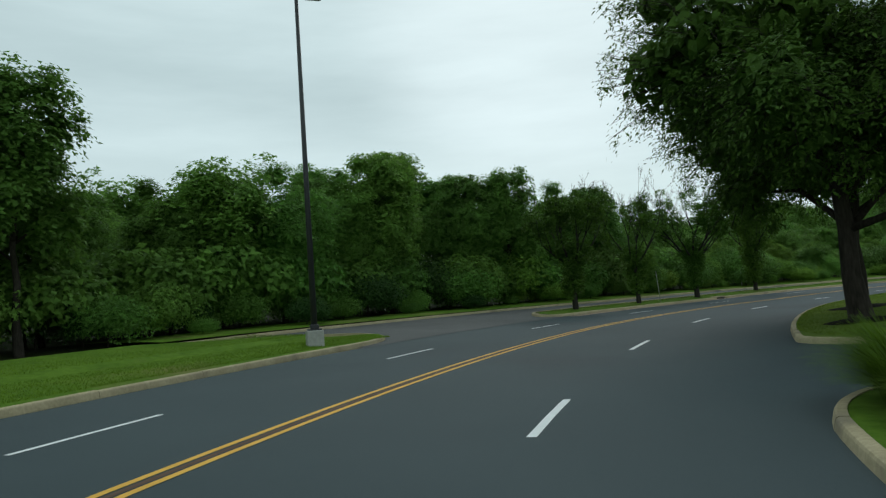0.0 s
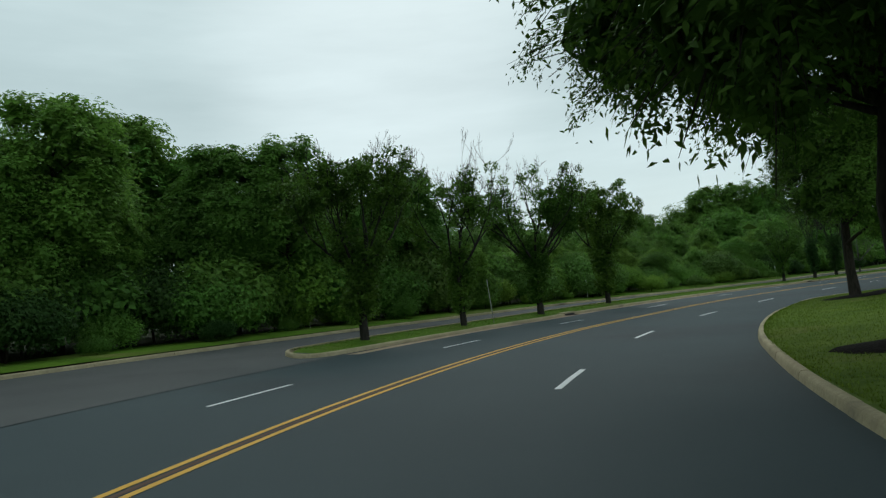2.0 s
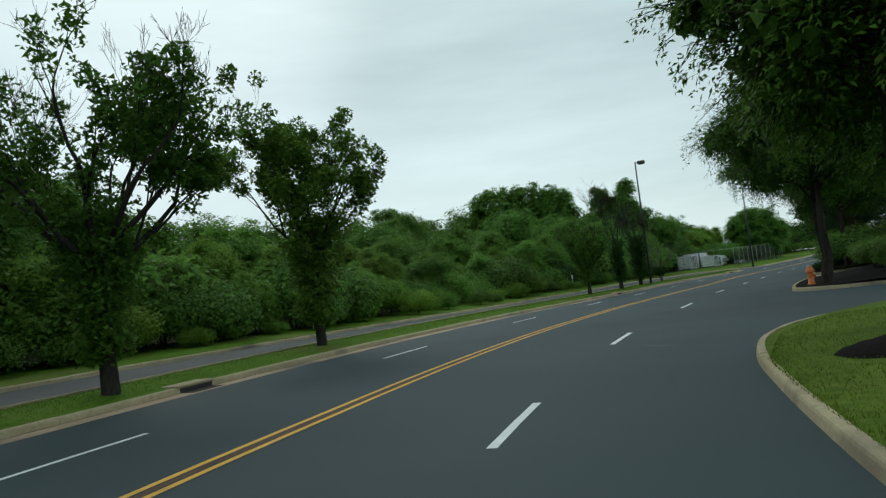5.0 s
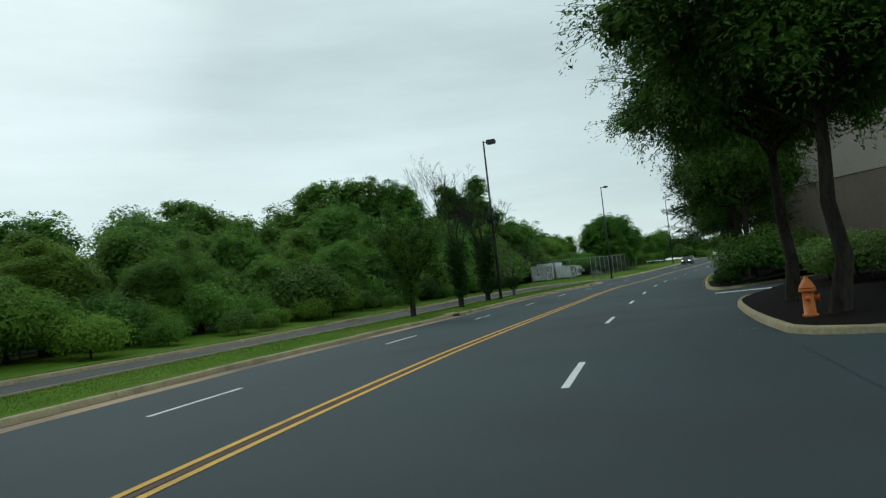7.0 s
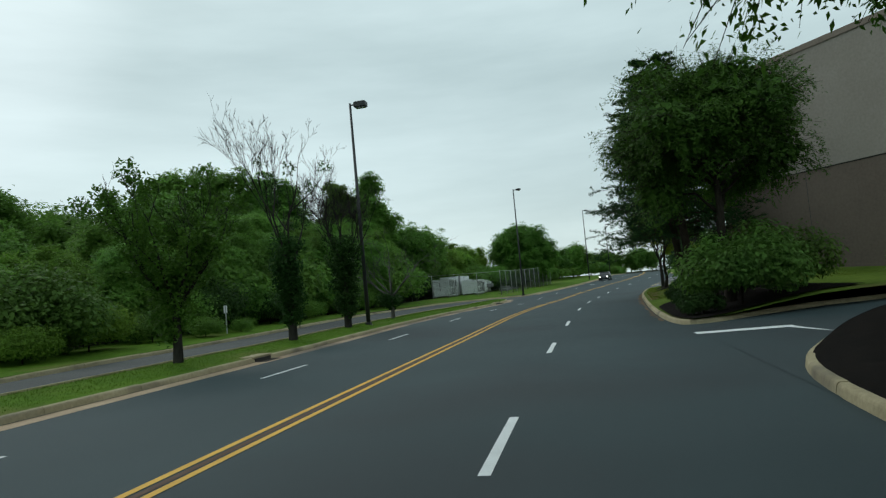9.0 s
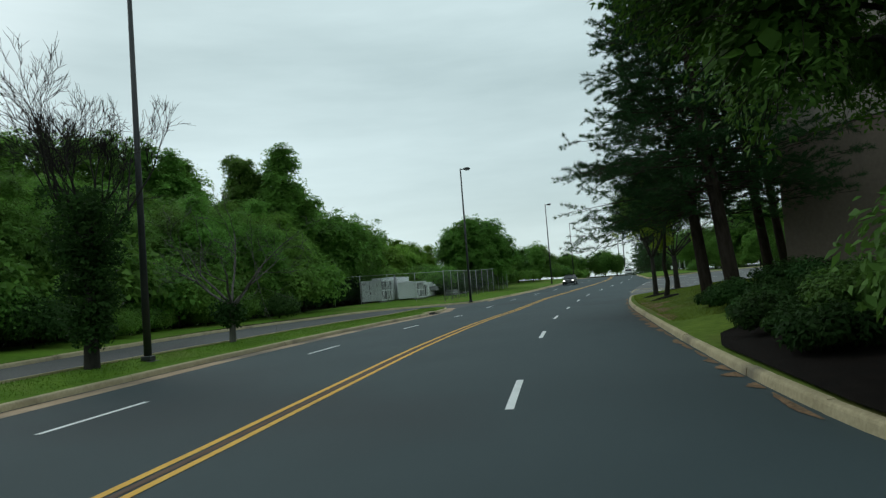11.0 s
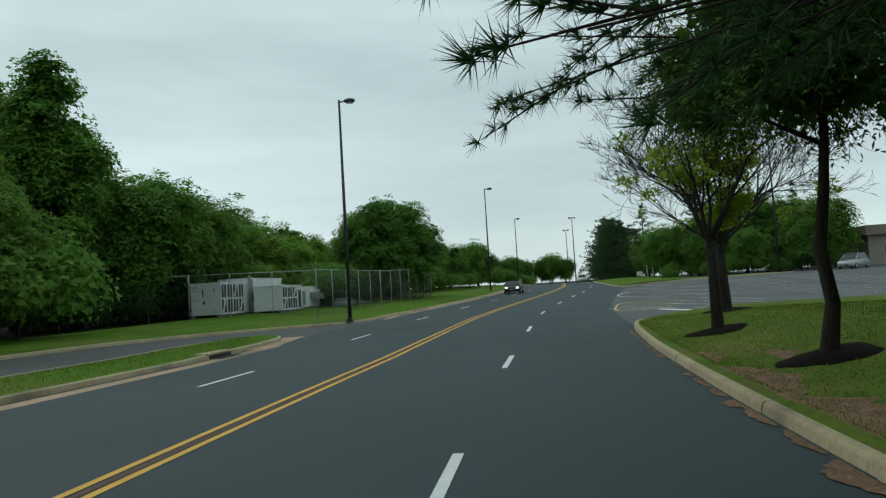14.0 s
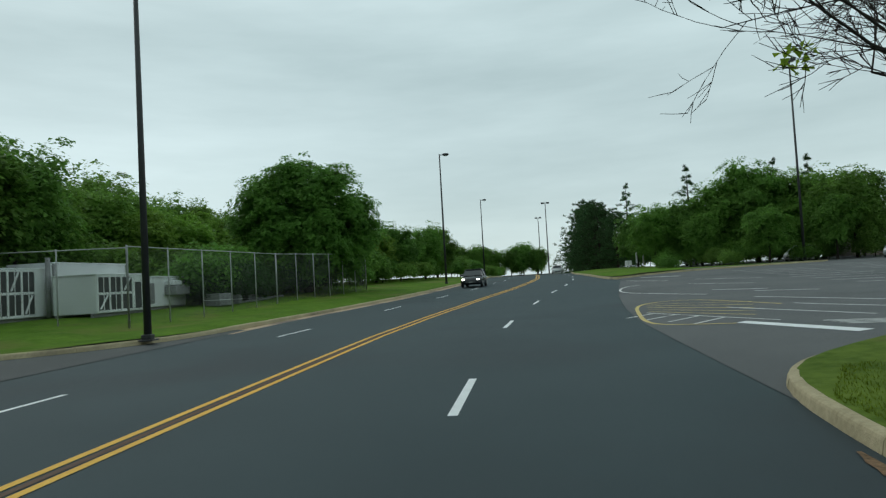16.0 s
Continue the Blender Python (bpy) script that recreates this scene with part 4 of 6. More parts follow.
# small leafy trees and vine-grown mounds before the wood
for s, d, kind, high in ((62, 17.5, 3, 5.2), (67.5, 18.6, 1, 4.6), (71.5, 16.8, 3, 3.4), (76, 18.8, 1, 4.8), (80.5, 17.0, 4, 3.6), (85, 19.5, 3, 5.0), (90, 18.0, 1, 4.4), (94.5, 20.5, 4, 5.6), (97.4, 21.6, 3, 4.0), (101, 19.0, 1, 4.6), (105.5, 20.0, 3, 5.2), (110.3, 19.5, 4, 5.8), (114, 18.6, 1, 5.4), (119, 19.4, 4, 6.4), (124, 18.8, 1, 6.8), (129, 20.4, 0, 8.2), (136, 20.6, 4, 8.8), (142, 20.0, 0, 9.2), (148, 20.8, 4, 9.0)):
    x, y = (float(q) for q in at(s, d))
    wood_tree(x, y, kind, high / TREE_H[kind], "low leafy tree grown over with vines before the wood", near=True)

# trees on the grass strip, ivy below and dead twigs above
FORK = dict(kids=2, spread=0.36, lift=0.2)
STRIP = [bare_tree(300, 8, 3.0, 0.17, 8, 6, 2.5, 170, LEAF_ASH, 0.15, TWIG_BARK, 56, 4.2, 0.9, leaf_r=0.34, leaf_low=1, clad=90, wide=0.8, **FORK),
         bare_tree(301, 8, 2.9, 0.15, 6, 6, 2.3, 60, LEAF_ASH, 0.15, TWIG_BARK, 46, 4.0, 0.7, leaf_r=0.28, leaf_low=1, clad=60, wide=0.7, **FORK),
         bare_tree(302, 9, 3.2, 0.19, 9, 6, 2.65, 190, LEAF_ASH, 0.15, TWIG_BARK, 64, 4.6, 0.9, leaf_r=0.34, leaf_low=1, clad=110, wide=1.0, **FORK),
         bare_tree(303, 8, 3.3, 0.17, 7, 6, 2.3, 230, LEAF_ASH, 0.15, TWIG_BARK, 70, 4.6, 1.0, leaf_r=0.36, clad=120, wide=0.62, **FORK),
         bare_tree(304, 7, 3.4, 0.18, 6, 5, 1.9, 0, LEAF_IVY_SHADE, 0.13, TWIG_BARK, 80, 4.6, 0.75, limb_k=0.32, spread=0.42, lift=0.16, wide=0.6),
         bare_tree(305, 6, 1.6, 0.12, 6, 5, 1.8, 0, LEAF_IVY_SHADE, 0.15, GREY_BARK, 8, 1.4, 0.35, lift=0.02, wide=1.0, kids=2),
         bare_tree(306, 7, 1.9, 0.15, 8, 5, 1.7, 100, LEAF_ASH, 0.13, TWIG_BARK, 30, 3.2, 0.7, leaf_r=0.34, clad=100, **FORK),
         bare_tree(307, 9, 3.2, 0.17, 5, 6, 2.35, 0, LEAF_IVY_SHADE, 0.13, TWIG_BARK, 60, 4.2, 0.5, clad=10, wide=0.5, limb_k=0.36, **FORK)]
for s, d, k, sc in ((42.2, 7.7, 0, 1.0), (49.2, 7.4, 1, 1.0), (56.6, 7.3, 2, 1.0), (65.4, 7.7, 3, 1.0), (97.6, 8.0, 6, 0.95), (105.3, 7.8, 7, 1.0), (112.4, 8.1, 4, 1.0), (120.0, 8.2, 5, 1.0)):
    x, y = (float(q) for q in at(s, d))
    plant("strip_tree", STRIP[k], x, y, z_soft(x, y) - 0.03, ("ivy-clad tree with dead twigs at its top on the grass strip" if k != 5 else "small dying tree with drooping grey twigs on the grass strip"), "tree", "trees on the grass strip", (s * 47) % 360, sc)

# street trees on the right
NEAR = dict(aspect=0.38, twigs=3, sprigs=True, firm=1.9, droop=0.2, level=0.45, shoots=0.07)
BIG = [broadleaf(400, 11.5, 2.2, 6.7, 50, 62, 34, 0.15, 0.27, LEAF_ASH, spray_r=0.5, inner=300, top=0.46, lobe=0.25, cover=2.4, **NEAR),
       broadleaf(401, 11.5, 1.8, 3.6, 56, 54, 32, 0.13, 0.22, LEAF_ASH, spray_r=0.4, inner=240, lobe=0.33, narrow=-0.28, square=0.6, cover=2.4, **NEAR),
       broadleaf(402, 10.4, 4.0, 5.4, 42, 52, 32, 0.14, 0.20, LEAF_ASH, spray_r=0.45, inner=150, top=0.46, lobe=0.26, cover=2.2, **NEAR),
       broadleaf(403, 7.6, 3.0, 3.0, 22, 46, 30, 0.12, 0.13, LEAF_ASH, spray_r=0.4, inner=110, lobe=0.33, cover=2.2, **NEAR),
       broadleaf(404, 11.0, 3.4, 5.2, 38, 54, 34, 0.14, 0.2, LEAF_ASH, spray_r=0.45, inner=240, lobe=0.26, top=0.42, narrow=0.2, cover=2.2, **NEAR),
       broadleaf(405, 11.5, 3.4, 6.4, 46, 60, 34, 0.14, 0.25, LEAF_ASH, spray_r=0.5, inner=420, top=0.5, lobe=0.25, cover=2.4, **NEAR)]
for s, d, k, sc, tn in ((23.8, -9.1, 0, 1.06, 20), (32.2, -9.1, 5, 0.95, 140), (56.3, -8.9, 1, 1.0, 60), (58.5, -10.2, 1, 0.95, 200), (80.3, -8.85, 2, 1.0, 0), (85.2, -8.7, 2, 0.98, 110), (106.0, -9.6, 4, 1.0, 70), (134.0, -9.0, 3, 1.0, 10)):
    x, y = (float(q) for q in at(s, d))
    plant("street_tree", BIG[k], x, y, z_soft(x, y) - 0.03, "broad street tree with a dense dark green crown", "tree", "street trees", tn, sc)

# pines on the bank
PINE = [pine(500, 14.0, 0.23, 3.4, 5.3, 24, 8, 135, 22, 0.17, 0.005), pine(501, 13.0, 0.24, 3.6, 4.6, 20, 8, 110, 20, 0.18, 0.006), pine(502, 13.5, 0.22, 5.2, 3.2, 18, 7, 44, 18, 0.22, 0.008)]
for s, d, k, sc, tn in ((125.7, -9.9, 0, 1.0, 0), (121.9, -10.2, 1, 1.05, 50), (128.6, -13.0, 2, 0.95, 170), (131.6, -14.4, 2, 0.9, 80)):
    x, y = (float(q) for q in at(s, d))
    e = plant("pine_tree", PINE[k], x, y, z_soft(x, y) - 0.05, "tall dark pine with level branches on the grass bank", "tree", "pines on the bank", tn, sc)
    x2, y2 = at(s + 1, d)
    e.rotation_euler = (Matrix.Rotation(radians(-5), 3, Vector((float(x2) - x, float(y2) - y, 0))) @ Matrix.Rotation(radians(tn), 3, "Z")).to_euler()

# half-dead trees by the parking lot
DEAD = [bare_tree(600, 8, 2.5, 0.19, 12, 5, 2.7, 4, LEAF_YELLOW, 0.13, TWIG_BARK, leaf_low=1, wide=0.85, spread=0.42, lift=0.10, limb_k=0.3),
        bare_tree(601, 7, 2.5, 0.15, 6, 5, 2.1, 60, LEAF_YELLOW, 0.15, TWIG_BARK, leaf_low=1, wide=0.6, leaf_r=0.34, limb_k=0.4)]
for s, d, k, sc, tn in ((148.6, -10.8, 0, 1.05, 30), (141.1, -8.9, 1, 1.0, 0)):
    x, y = (float(q) for q in at(s, d))
    plant("dying_tree", DEAD[k], x, y, z_soft(x, y) - 0.03, "half-dead tree, bare twigs with a few pale shoots", "tree", "trees by the parking lot", tn, sc)

# ---- woods and trees beyond ----
ROUND = broadleaf(150, 11.2, 0.2, 6.3, 60, 46, 34, 0.22, 0.3, LEAF_WOOD, spray_r=0.55, inner=200, ragged=0.35, droop=0.1, lobe=0.27, top=0.48, corners=3, aspect=0.65, cover=2.2)
plant("round_tree", ROUND, 136.0, 125.0, z_soft(136, 125) - 0.05, "large round-crowned tree behind the wire fence", "tree", turn=40)
for x, y, kind, sc, lab in ((123.2, 143.3, 0, 0.92, ""), (129.6, 144.4, 1, 1.0, ""), (131.4, 153.7, 0, 0.98, ""), (154.0, 163.0, 1, 1.1, ""), (146.7, 162.0, 1, 1.05, ""), (137.0, 150.0, 1, 0.98, ""),
                            (113.8, 145.0, 0, 0.93, ""), (117.5, 141.0, 2, 1.0, ""), (120.5, 135.5, 1, 0.82, ""), (126.0, 137.5, 1, 0.80, ""), (106.0, 137.0, 0, 1.0, ""), (110.5, 130.0, 4, 0.9, ""), (103.0, 131.0, 0, 0.9, ""),
                            (145.9, 147.7, 3, 0.92, "bright"), (141.5, 142.5, 3, 0.80, "bright"), (150.5, 148.0, 3, 0.8, "bright"), (132.0, 138.0, 3, 0.78, "bright"), (128.0, 134.5, 3, 0.70, "bright"), (135.5, 139.5, 3, 0.74, "bright"),
                            (163.8, 136.2, 1, 0.62, ""), (157.5, 135.0, 3, 0.62, "bright"), (151.0, 133.5, 4, 0.50, ""), (173.1, 138.7, 1, 0.66, ""), (183.6, 143.5, 1, 0.72, ""), (192.0, 149.0, 1, 0.7, ""), (168.0, 144.0, 4, 0.68, ""), (179.0, 150.0, 4, 0.72, ""),
                            (247.2, 172.1, 4, 0.75, ""), (259.7, 165.4, 4, 0.82, ""), (252.0, 162.7, 1, 0.75, ""), (238.0, 172.0, 4, 0.7, ""), (268.0, 170.0, 1, 0.8, ""), (256.0, 159.5, 4, 0.66, ""), (262.0, 162.5, 4, 0.62, ""), (246.5, 167.5, 4, 0.64, ""), (250.5, 164.5, 1, 0.66, ""), (241.0, 168.0, 4, 0.66, "")):
    wood_tree(x, y, kind, sc, "bright young-leaved tree beyond the fence" if lab else "leafy green tree beyond the road's bend")

for x, y, sc in ((140, 131, 1.0), (146, 134, 1.0), (152, 137, 1.0), (158, 139, 1.0), (165, 141, 1.0), (172, 145, 1.0), (180, 148, 1.0), (128, 132, 1.0), (122, 130, 1.1), (116, 130, 1.0), (134, 134, 1.1), (160, 133, 0.6), (168, 136, 0.6), (176, 140, 0.6), (186, 146, 0.7), (196, 151, 0.8), (148, 129.5, 0.5), (154, 131.5, 0.5)):
    plant("thicket", THICKET, x, y, z_soft(x, y) - 0.1, "dense green thicket behind the fenced yard", "thicket", "thickets", (x * 13) % 360, sc, ("stem", "foliage"))

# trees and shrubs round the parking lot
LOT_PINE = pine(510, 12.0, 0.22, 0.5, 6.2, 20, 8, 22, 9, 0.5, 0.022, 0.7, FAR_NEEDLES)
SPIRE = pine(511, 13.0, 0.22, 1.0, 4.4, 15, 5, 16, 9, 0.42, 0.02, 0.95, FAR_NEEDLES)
for x, y, sc, tn in ((205.3, 120.3, 1.0, 0), (193.5, 93.4, 0.95, 60), (199.2, 109.4, 1.05, 190), (190.0, 97.0, 0.92, 300)):
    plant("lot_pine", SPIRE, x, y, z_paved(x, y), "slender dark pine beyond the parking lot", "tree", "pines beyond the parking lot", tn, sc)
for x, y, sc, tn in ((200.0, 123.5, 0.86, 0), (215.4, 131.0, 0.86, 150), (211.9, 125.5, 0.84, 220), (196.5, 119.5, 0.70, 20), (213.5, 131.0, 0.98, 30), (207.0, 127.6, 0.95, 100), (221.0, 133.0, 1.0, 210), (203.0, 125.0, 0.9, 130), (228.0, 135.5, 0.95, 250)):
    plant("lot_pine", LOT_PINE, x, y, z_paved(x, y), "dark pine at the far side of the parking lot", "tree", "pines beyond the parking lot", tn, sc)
for x, y, kind, sc in ((185.9, 109.4, 4, 0.66), (179.9, 98.0, 0, 0.78), (187.2, 103.0, 1, 0.84), (176.5, 103.5, 4, 0.5), (196.3, 94.1, 4, 0.8), (174.6, 90.2, 4, 0.6), (184.1, 88.0, 4, 0.66), (192.0, 112.0, 1, 0.7), (183.0, 94.0, 1, 0.75), (171.5, 96.0, 4, 0.5), (178.7, 109.1, 4, 0.68), (179.6, 105.4, 1, 0.74), (180.3, 101.8, 1, 0.9), (180.9, 98.3, 0, 0.92), (181.2, 94.9, 4, 0.9), (180.5, 91.6, 1, 0.88), (177.5, 88.5, 4, 0.82), (186.0, 113.5, 1, 0.66)):
    src = WOOD[kind]
    plant("lot_tree", src, x, y, z_paved(x, y), "rounded green tree edging the parking lot", "tree", "trees beyond the parking lot", (x * 31) % 360, sc)
for x, y, sc in ((166.4, 104.8, 0.62), (173.2, 101.1, 0.85), (175.6, 99.0, 0.85), (170.5, 99.5, 0.7), (178.5, 95.5, 0.9), (172.0, 93.0, 0.8), (176.8, 91.0, 0.85), (176.0, 107.0, 0.9), (177.0, 103.5, 1.1), (177.5, 100.0, 1.2), (178.0, 96.5, 1.2), (178.3, 93.0, 1.2), (176.0, 87.0, 1.1)):
    plant("lot_shrub", UNDER[2], x, y, z_paved(x, y), "dark rounded shrub edging the parking lot", "shrub", "shrubs beyond the parking lot", (x * 17) % 360, sc, ("stem", "foliage"))

# shrubs in the beds on the right
BED = [shrub(230, 1.9, 1.8, 2.5, 9000, 0.15, LEAF_SHRUB, 26), shrub(231, 0.9, 0.8, 0.85, 3600, 0.11, LEAF_IVY_SHADE, 16), shrub(232, 1.5, 1.3, 1.8, 6000, 0.13, LEAF_SHRUB, 20)]
for s, d, k, sc, lab in ((103.9, -9.6, 0, 1.2, "large"), (106.3, -11.5, 0, 1.15, "large"), (108.8, -9.6, 2, 0.8, "large"), (102.9, -8.2, 1, 0.95, ""),
                         (107.6, -8.5, 1, 1.0, ""), (109.4, -8.6, 1, 1.0, ""), (111.0, -8.5, 1, 1.05, ""), (112.6, -8.9, 1, 1.0, ""), (114.2, -9.2, 1, 0.9, ""), (110.6, -10.4, 1, 1.2, ""), (113.0, -10.9, 1, 1.2, ""), (115.6, -9.9, 1, 0.95, ""), (116.4, -11.3, 1, 1.1, ""), (117.6, -9.4, 1, 1.05, ""), (119.0, -9.5, 1, 0.95, ""), (118.4, -11.0, 1, 1.1, ""), (120.3, -9.0, 1, 0.7, ""),
                         (88.5, -12.5, 2, 1.0, "large"), (91.0, -13.2, 2, 1.0, "large"), (86.0, -12.3, 2, 0.95, "large"), (83.5, -12.0, 2, 0.9, "large"), (93.5, -14.0, 2, 0.9, "large"), (90.0, -11.0, 2, 1.0, "large"), (92.2, -11.0, 2, 0.95, "large"), (93.6, -12.2, 2, 1.0, "large")):
    x, y = (float(q) for q in at(s, d))
    plant("bed_shrub", BED[k], x, y, z_soft(x, y) - 0.04, "large glossy-leaved shrub in the mulch bed" if lab else "low clipped dark green shrub in the mulch bed", "shrub", "bed shrubs", (s * 71) % 360, sc, ("stem", "foliage"))


def grass_clump(seed, n, h, r0):
    """A fountain of long arching blades."""
    r = np.random.RandomState(seed)
    v = []
    for i in range(n):
        t = r.uniform(0, 2 * math.pi)
        way = np.array((math.cos(t), math.sin(t), 0))
        root = way * r.uniform(0, r0)
        l, w = h * r.uniform(0.7, 1.2), np.array((-way[1], way[0], 0)) * 0.011
        out = r.uniform(0.25, 0.95)
        pts = [root + way * out * l * u * u + np.array((0, 0, l * (u - 0.62 * out * u * u))) for u in (0, 0.35, 0.7, 1.0)]
        for a, b, k in zip(pts[:-1], pts[1:], (1, 0.8, 0.5)):
            v += [a - w * k, a + w * k, b + w * k * 0.7, b - w * k * 0.7]
    return leaf_mesh("blades", np.array(v), GRASS_BLADES)


CLUMP = grass_clump(240, 1500, 1.25, 0.3)
for s, d, sc in ((9.5, -7.7, 0.85), (10.6, -7.95, 1.05), (10.0, -8.8, 1.1), (11.2, -8.9, 1.1), (8.4, -7.9, 0.8), (10.8, -10.0, 1.1), (7.2, -8.2, 0.8)):
    x, y = (float(q) for q in at(s, d))
    e = thing("ornamental_grass", (x, y, z_soft(x, y)), "clump of long arching green ornamental grass by the kerb", "ornamental grass", "ornamental grasses", s * 40)
    e.scale = (sc * 0.85, sc * 0.85, sc * 0.78)
    part("blades", CLUMP, e)

# mulch under the shrubs and round the trunks
tagged(new("mulch_bed", sheet("mulch_bed", np.arange(101.3, 116, 0.3), lambda s: np.linspace(np.interp(s, [101.3, 103.4, 105.5, 116], [-8.1, -10.7, -14, -9.5]), np.interp(s, [101.3, 103, 104, 110, 112.5, 114.5, 116], [-7.55, -7.25, -7.22, -7.28, -7.8, -9.2, -10.8]), 24), rise_soft, MULCH, 0.06)), "dark mulch bed under the clipped shrubs", "mulch bed", kind="structure")


def mound(s, d, radius):
    r = random.Random(int(s * 10))
    x0, y0 = (float(q) for q in at(s, d))
    v, f, n = [(x0, y0, z_soft(x0, y0) + 0.12)], [], 20
    for k, (u, h) in enumerate(((0.45, 0.10), (0.85, 0.045), (1.0, -0.03))):
        for i in range(n):
            t = 2 * math.pi * i / n
            q = radius * u * (1 + 0.12 * math.sin(3 * t + s) + r.uniform(-0.06, 0.06))
            x, y = x0 + q * math.cos(t), y0 + q * math.sin(t)
            v.append((x, y, z_soft(x, y) + h))
    for i in range(n):
        f.append((0, 1 + i, 1 + (i + 1) % n))
        for k in range(2):
            a = 1 + k * n
            f.append((a + i, a + n + i, a + n + (i + 1) % n, a + (i + 1) % n))
    tagged(new("mulch_ring", mesh("mulch_ring", v, f, MULCH, True)), "low ring of dark mulch round a trunk", "mulch ring", "mulch rings")


for s, d, q in ((32.2, -9.1, 1.1), (23.8, -9.1, 1.0), (56.3, -8.9, 1.3), (58.5, -10.2, 1.3), (134.0, -9.0, 0.8), (141.1, -8.9, 0.85), (148.6, -10.8, 0.9)):
    mound(s, d, q)


def litter(s, d, length, width, seed):
    """A flat drift of fallen needles in the gutter."""
    r = random.Random(seed)
    top, bot, n = [], [], 13
    for i in range(n):
        u = i / (n - 1)
        w = width * math.sin(math.pi * (0.08 + 0.84 * u)) * r.uniform(0.75, 1.2)
        for lst, off in ((top, 0.0), (bot, w)):
            x, y = at(s + length * u, d + off)
            lst.append((float(x), float(y), float(z0(s + length * u)) + 0.011))
    v = top + bot
    tagged(new("needle_drift", mesh("needle_drift", v, [(i, i + 1, n + i + 1, n + i) for i in range(n - 1)], NEEDLE_LITTER)), "drift of brown pine needles along the kerb", "needle drift", "needle drifts")


q = 104.0
while q < 145.5:
    w = rnd.uniform(0.06, 0.32) if 106 < q < 139 else rnd.uniform(0.04, 0.16)
    l = rnd.uniform(0.5, 2.2)
    litter(q, float(np.interp(q, [101, 111, 118, 125, 133, 142, 148], [-6.98, -7.02, -7.16, -7.2, -7.13, -7.18, -7.33])) + 0.03, l, w, int(q * 7))
    q += l * rnd.uniform(0.7, 1.3) + rnd.uniform(0.0, 0.5)


def bank_litter(s, d, length, width, seed):
    """Fallen needles that have browned the grass behind the kerb."""
    r, n, m = random.Random(seed), 22, 5
    v, f = [], []
    for i in range(n):
        u = i / (n - 1)
        w = width * math.sin(math.pi * (0.03 + 0.94 * u)) * r.uniform(0.7, 1.25)
        for k in range(m):
            q = d - w * k / (m - 1) * r.uniform(0.92, 1.08)
            x, y = at(s + length * u, q)
            v.append((float(x), float(y), float(z0(s + length * u) + rise_soft(s + length * u, q)) + (0.012 if 0 < k < m - 1 else 0.004)))
    f = [(i * m + k, (i + 1) * m + k, (i + 1) * m + k + 1, i * m + k + 1) for i in range(n - 1) for k in range(m - 1)]
    tagged(new("needle_drift", mesh("needle_drift", v, f, NEEDLE_LITTER, True)), "brown fallen needles matted on the grass bank", "needle drift", "needle drifts")


for s, d, l, w in ((118.5, -7.5, 4.2, 0.5), (123.0, -7.6, 3.4, 1.0), (126.6, -7.5, 5.2, 1.25), (131.4, -7.5, 3.6, 0.8), (135.5, -7.6, 2.2, 0.4), (134.6, -8.5, 1.6, 0.5)):
    bank_litter(s, d, l, w, int(s * 3))


def grass_tufts(name, spots, label, seed, h=0.05, mat=GRASS_BLADES):
    """Short uneven blades over a stretch of lawn."""
    r = np.random.RandomState(seed)
    p = np.array(spots)
    x, y = at(p[:, 0], p[:, 1])
    z = z0(p[:, 0]) + rise_soft(p[:, 0], p[:, 1])
    c = np.stack([x, y, z - 0.02], 1)
    n = len(c)
    t = r.uniform(0, 2 * math.pi, n)
    w = np.stack([np.cos(t), np.sin(t), np.zeros(n)], 1) * r.uniform(0.006, 0.014, (n, 1))
    l = np.stack([r.normal(size=n) * 0.35, r.normal(size=n) * 0.35, np.ones(n)], 1) * (h * r.uniform(0.5, 1.3, (n, 1)))
    v = np.stack([c - w, c + w, c + l + w * 0.2, c + l - w * 0.2], 1).reshape(-1, 3)
    tagged(new(name, leaf_mesh(name, v, mat)), label, "grass", kind="stuff")


_r = np.random.RandomState(77)
n = 64000
k = _r.uniform(0, 1, n) ** 1.6
s_ = _r.uniform(19.6, 63, n)
grass_tufts("lawn_grass", np.stack([s_, np.interp(s_, [19.6, 22, 27, 34, 42, 50, 56, 60, 63], [-8.2, -7.5, -7.45, -7.2, -7.0, -6.85, -6.7, -7.2, -8.4]) - 6 * k], 1), "short mown grass blades under the street trees", 1, mat=OLIVE_BLADES)
s_ = _r.uniform(112, 150, n)
grass_tufts("bank_grass", np.stack([s_, np.interp(s_, [112, 117, 118, 125, 133, 148, 150], [-11, -10, -7.55, -7.65, -7.55, -7.65, -8.6]) - 6.5 * k], 1), "short mown grass blades on the bank", 2, mat=OLIVE_BLADES)
s_ = _r.uniform(39, 148.6, n)
grass_tufts("strip_grass", np.stack([s_, _r.uniform(6.7, 8.85, n)], 1), "short mown grass blades on the strip", 3)
s_ = _r.uniform(0, 24.5, n)
grass_tufts("lamp_lawn_grass", np.stack([s_, 6.95 + 7.5 * k], 1), "short mown grass blades round the lamp", 4)

# ---- street lamps ----


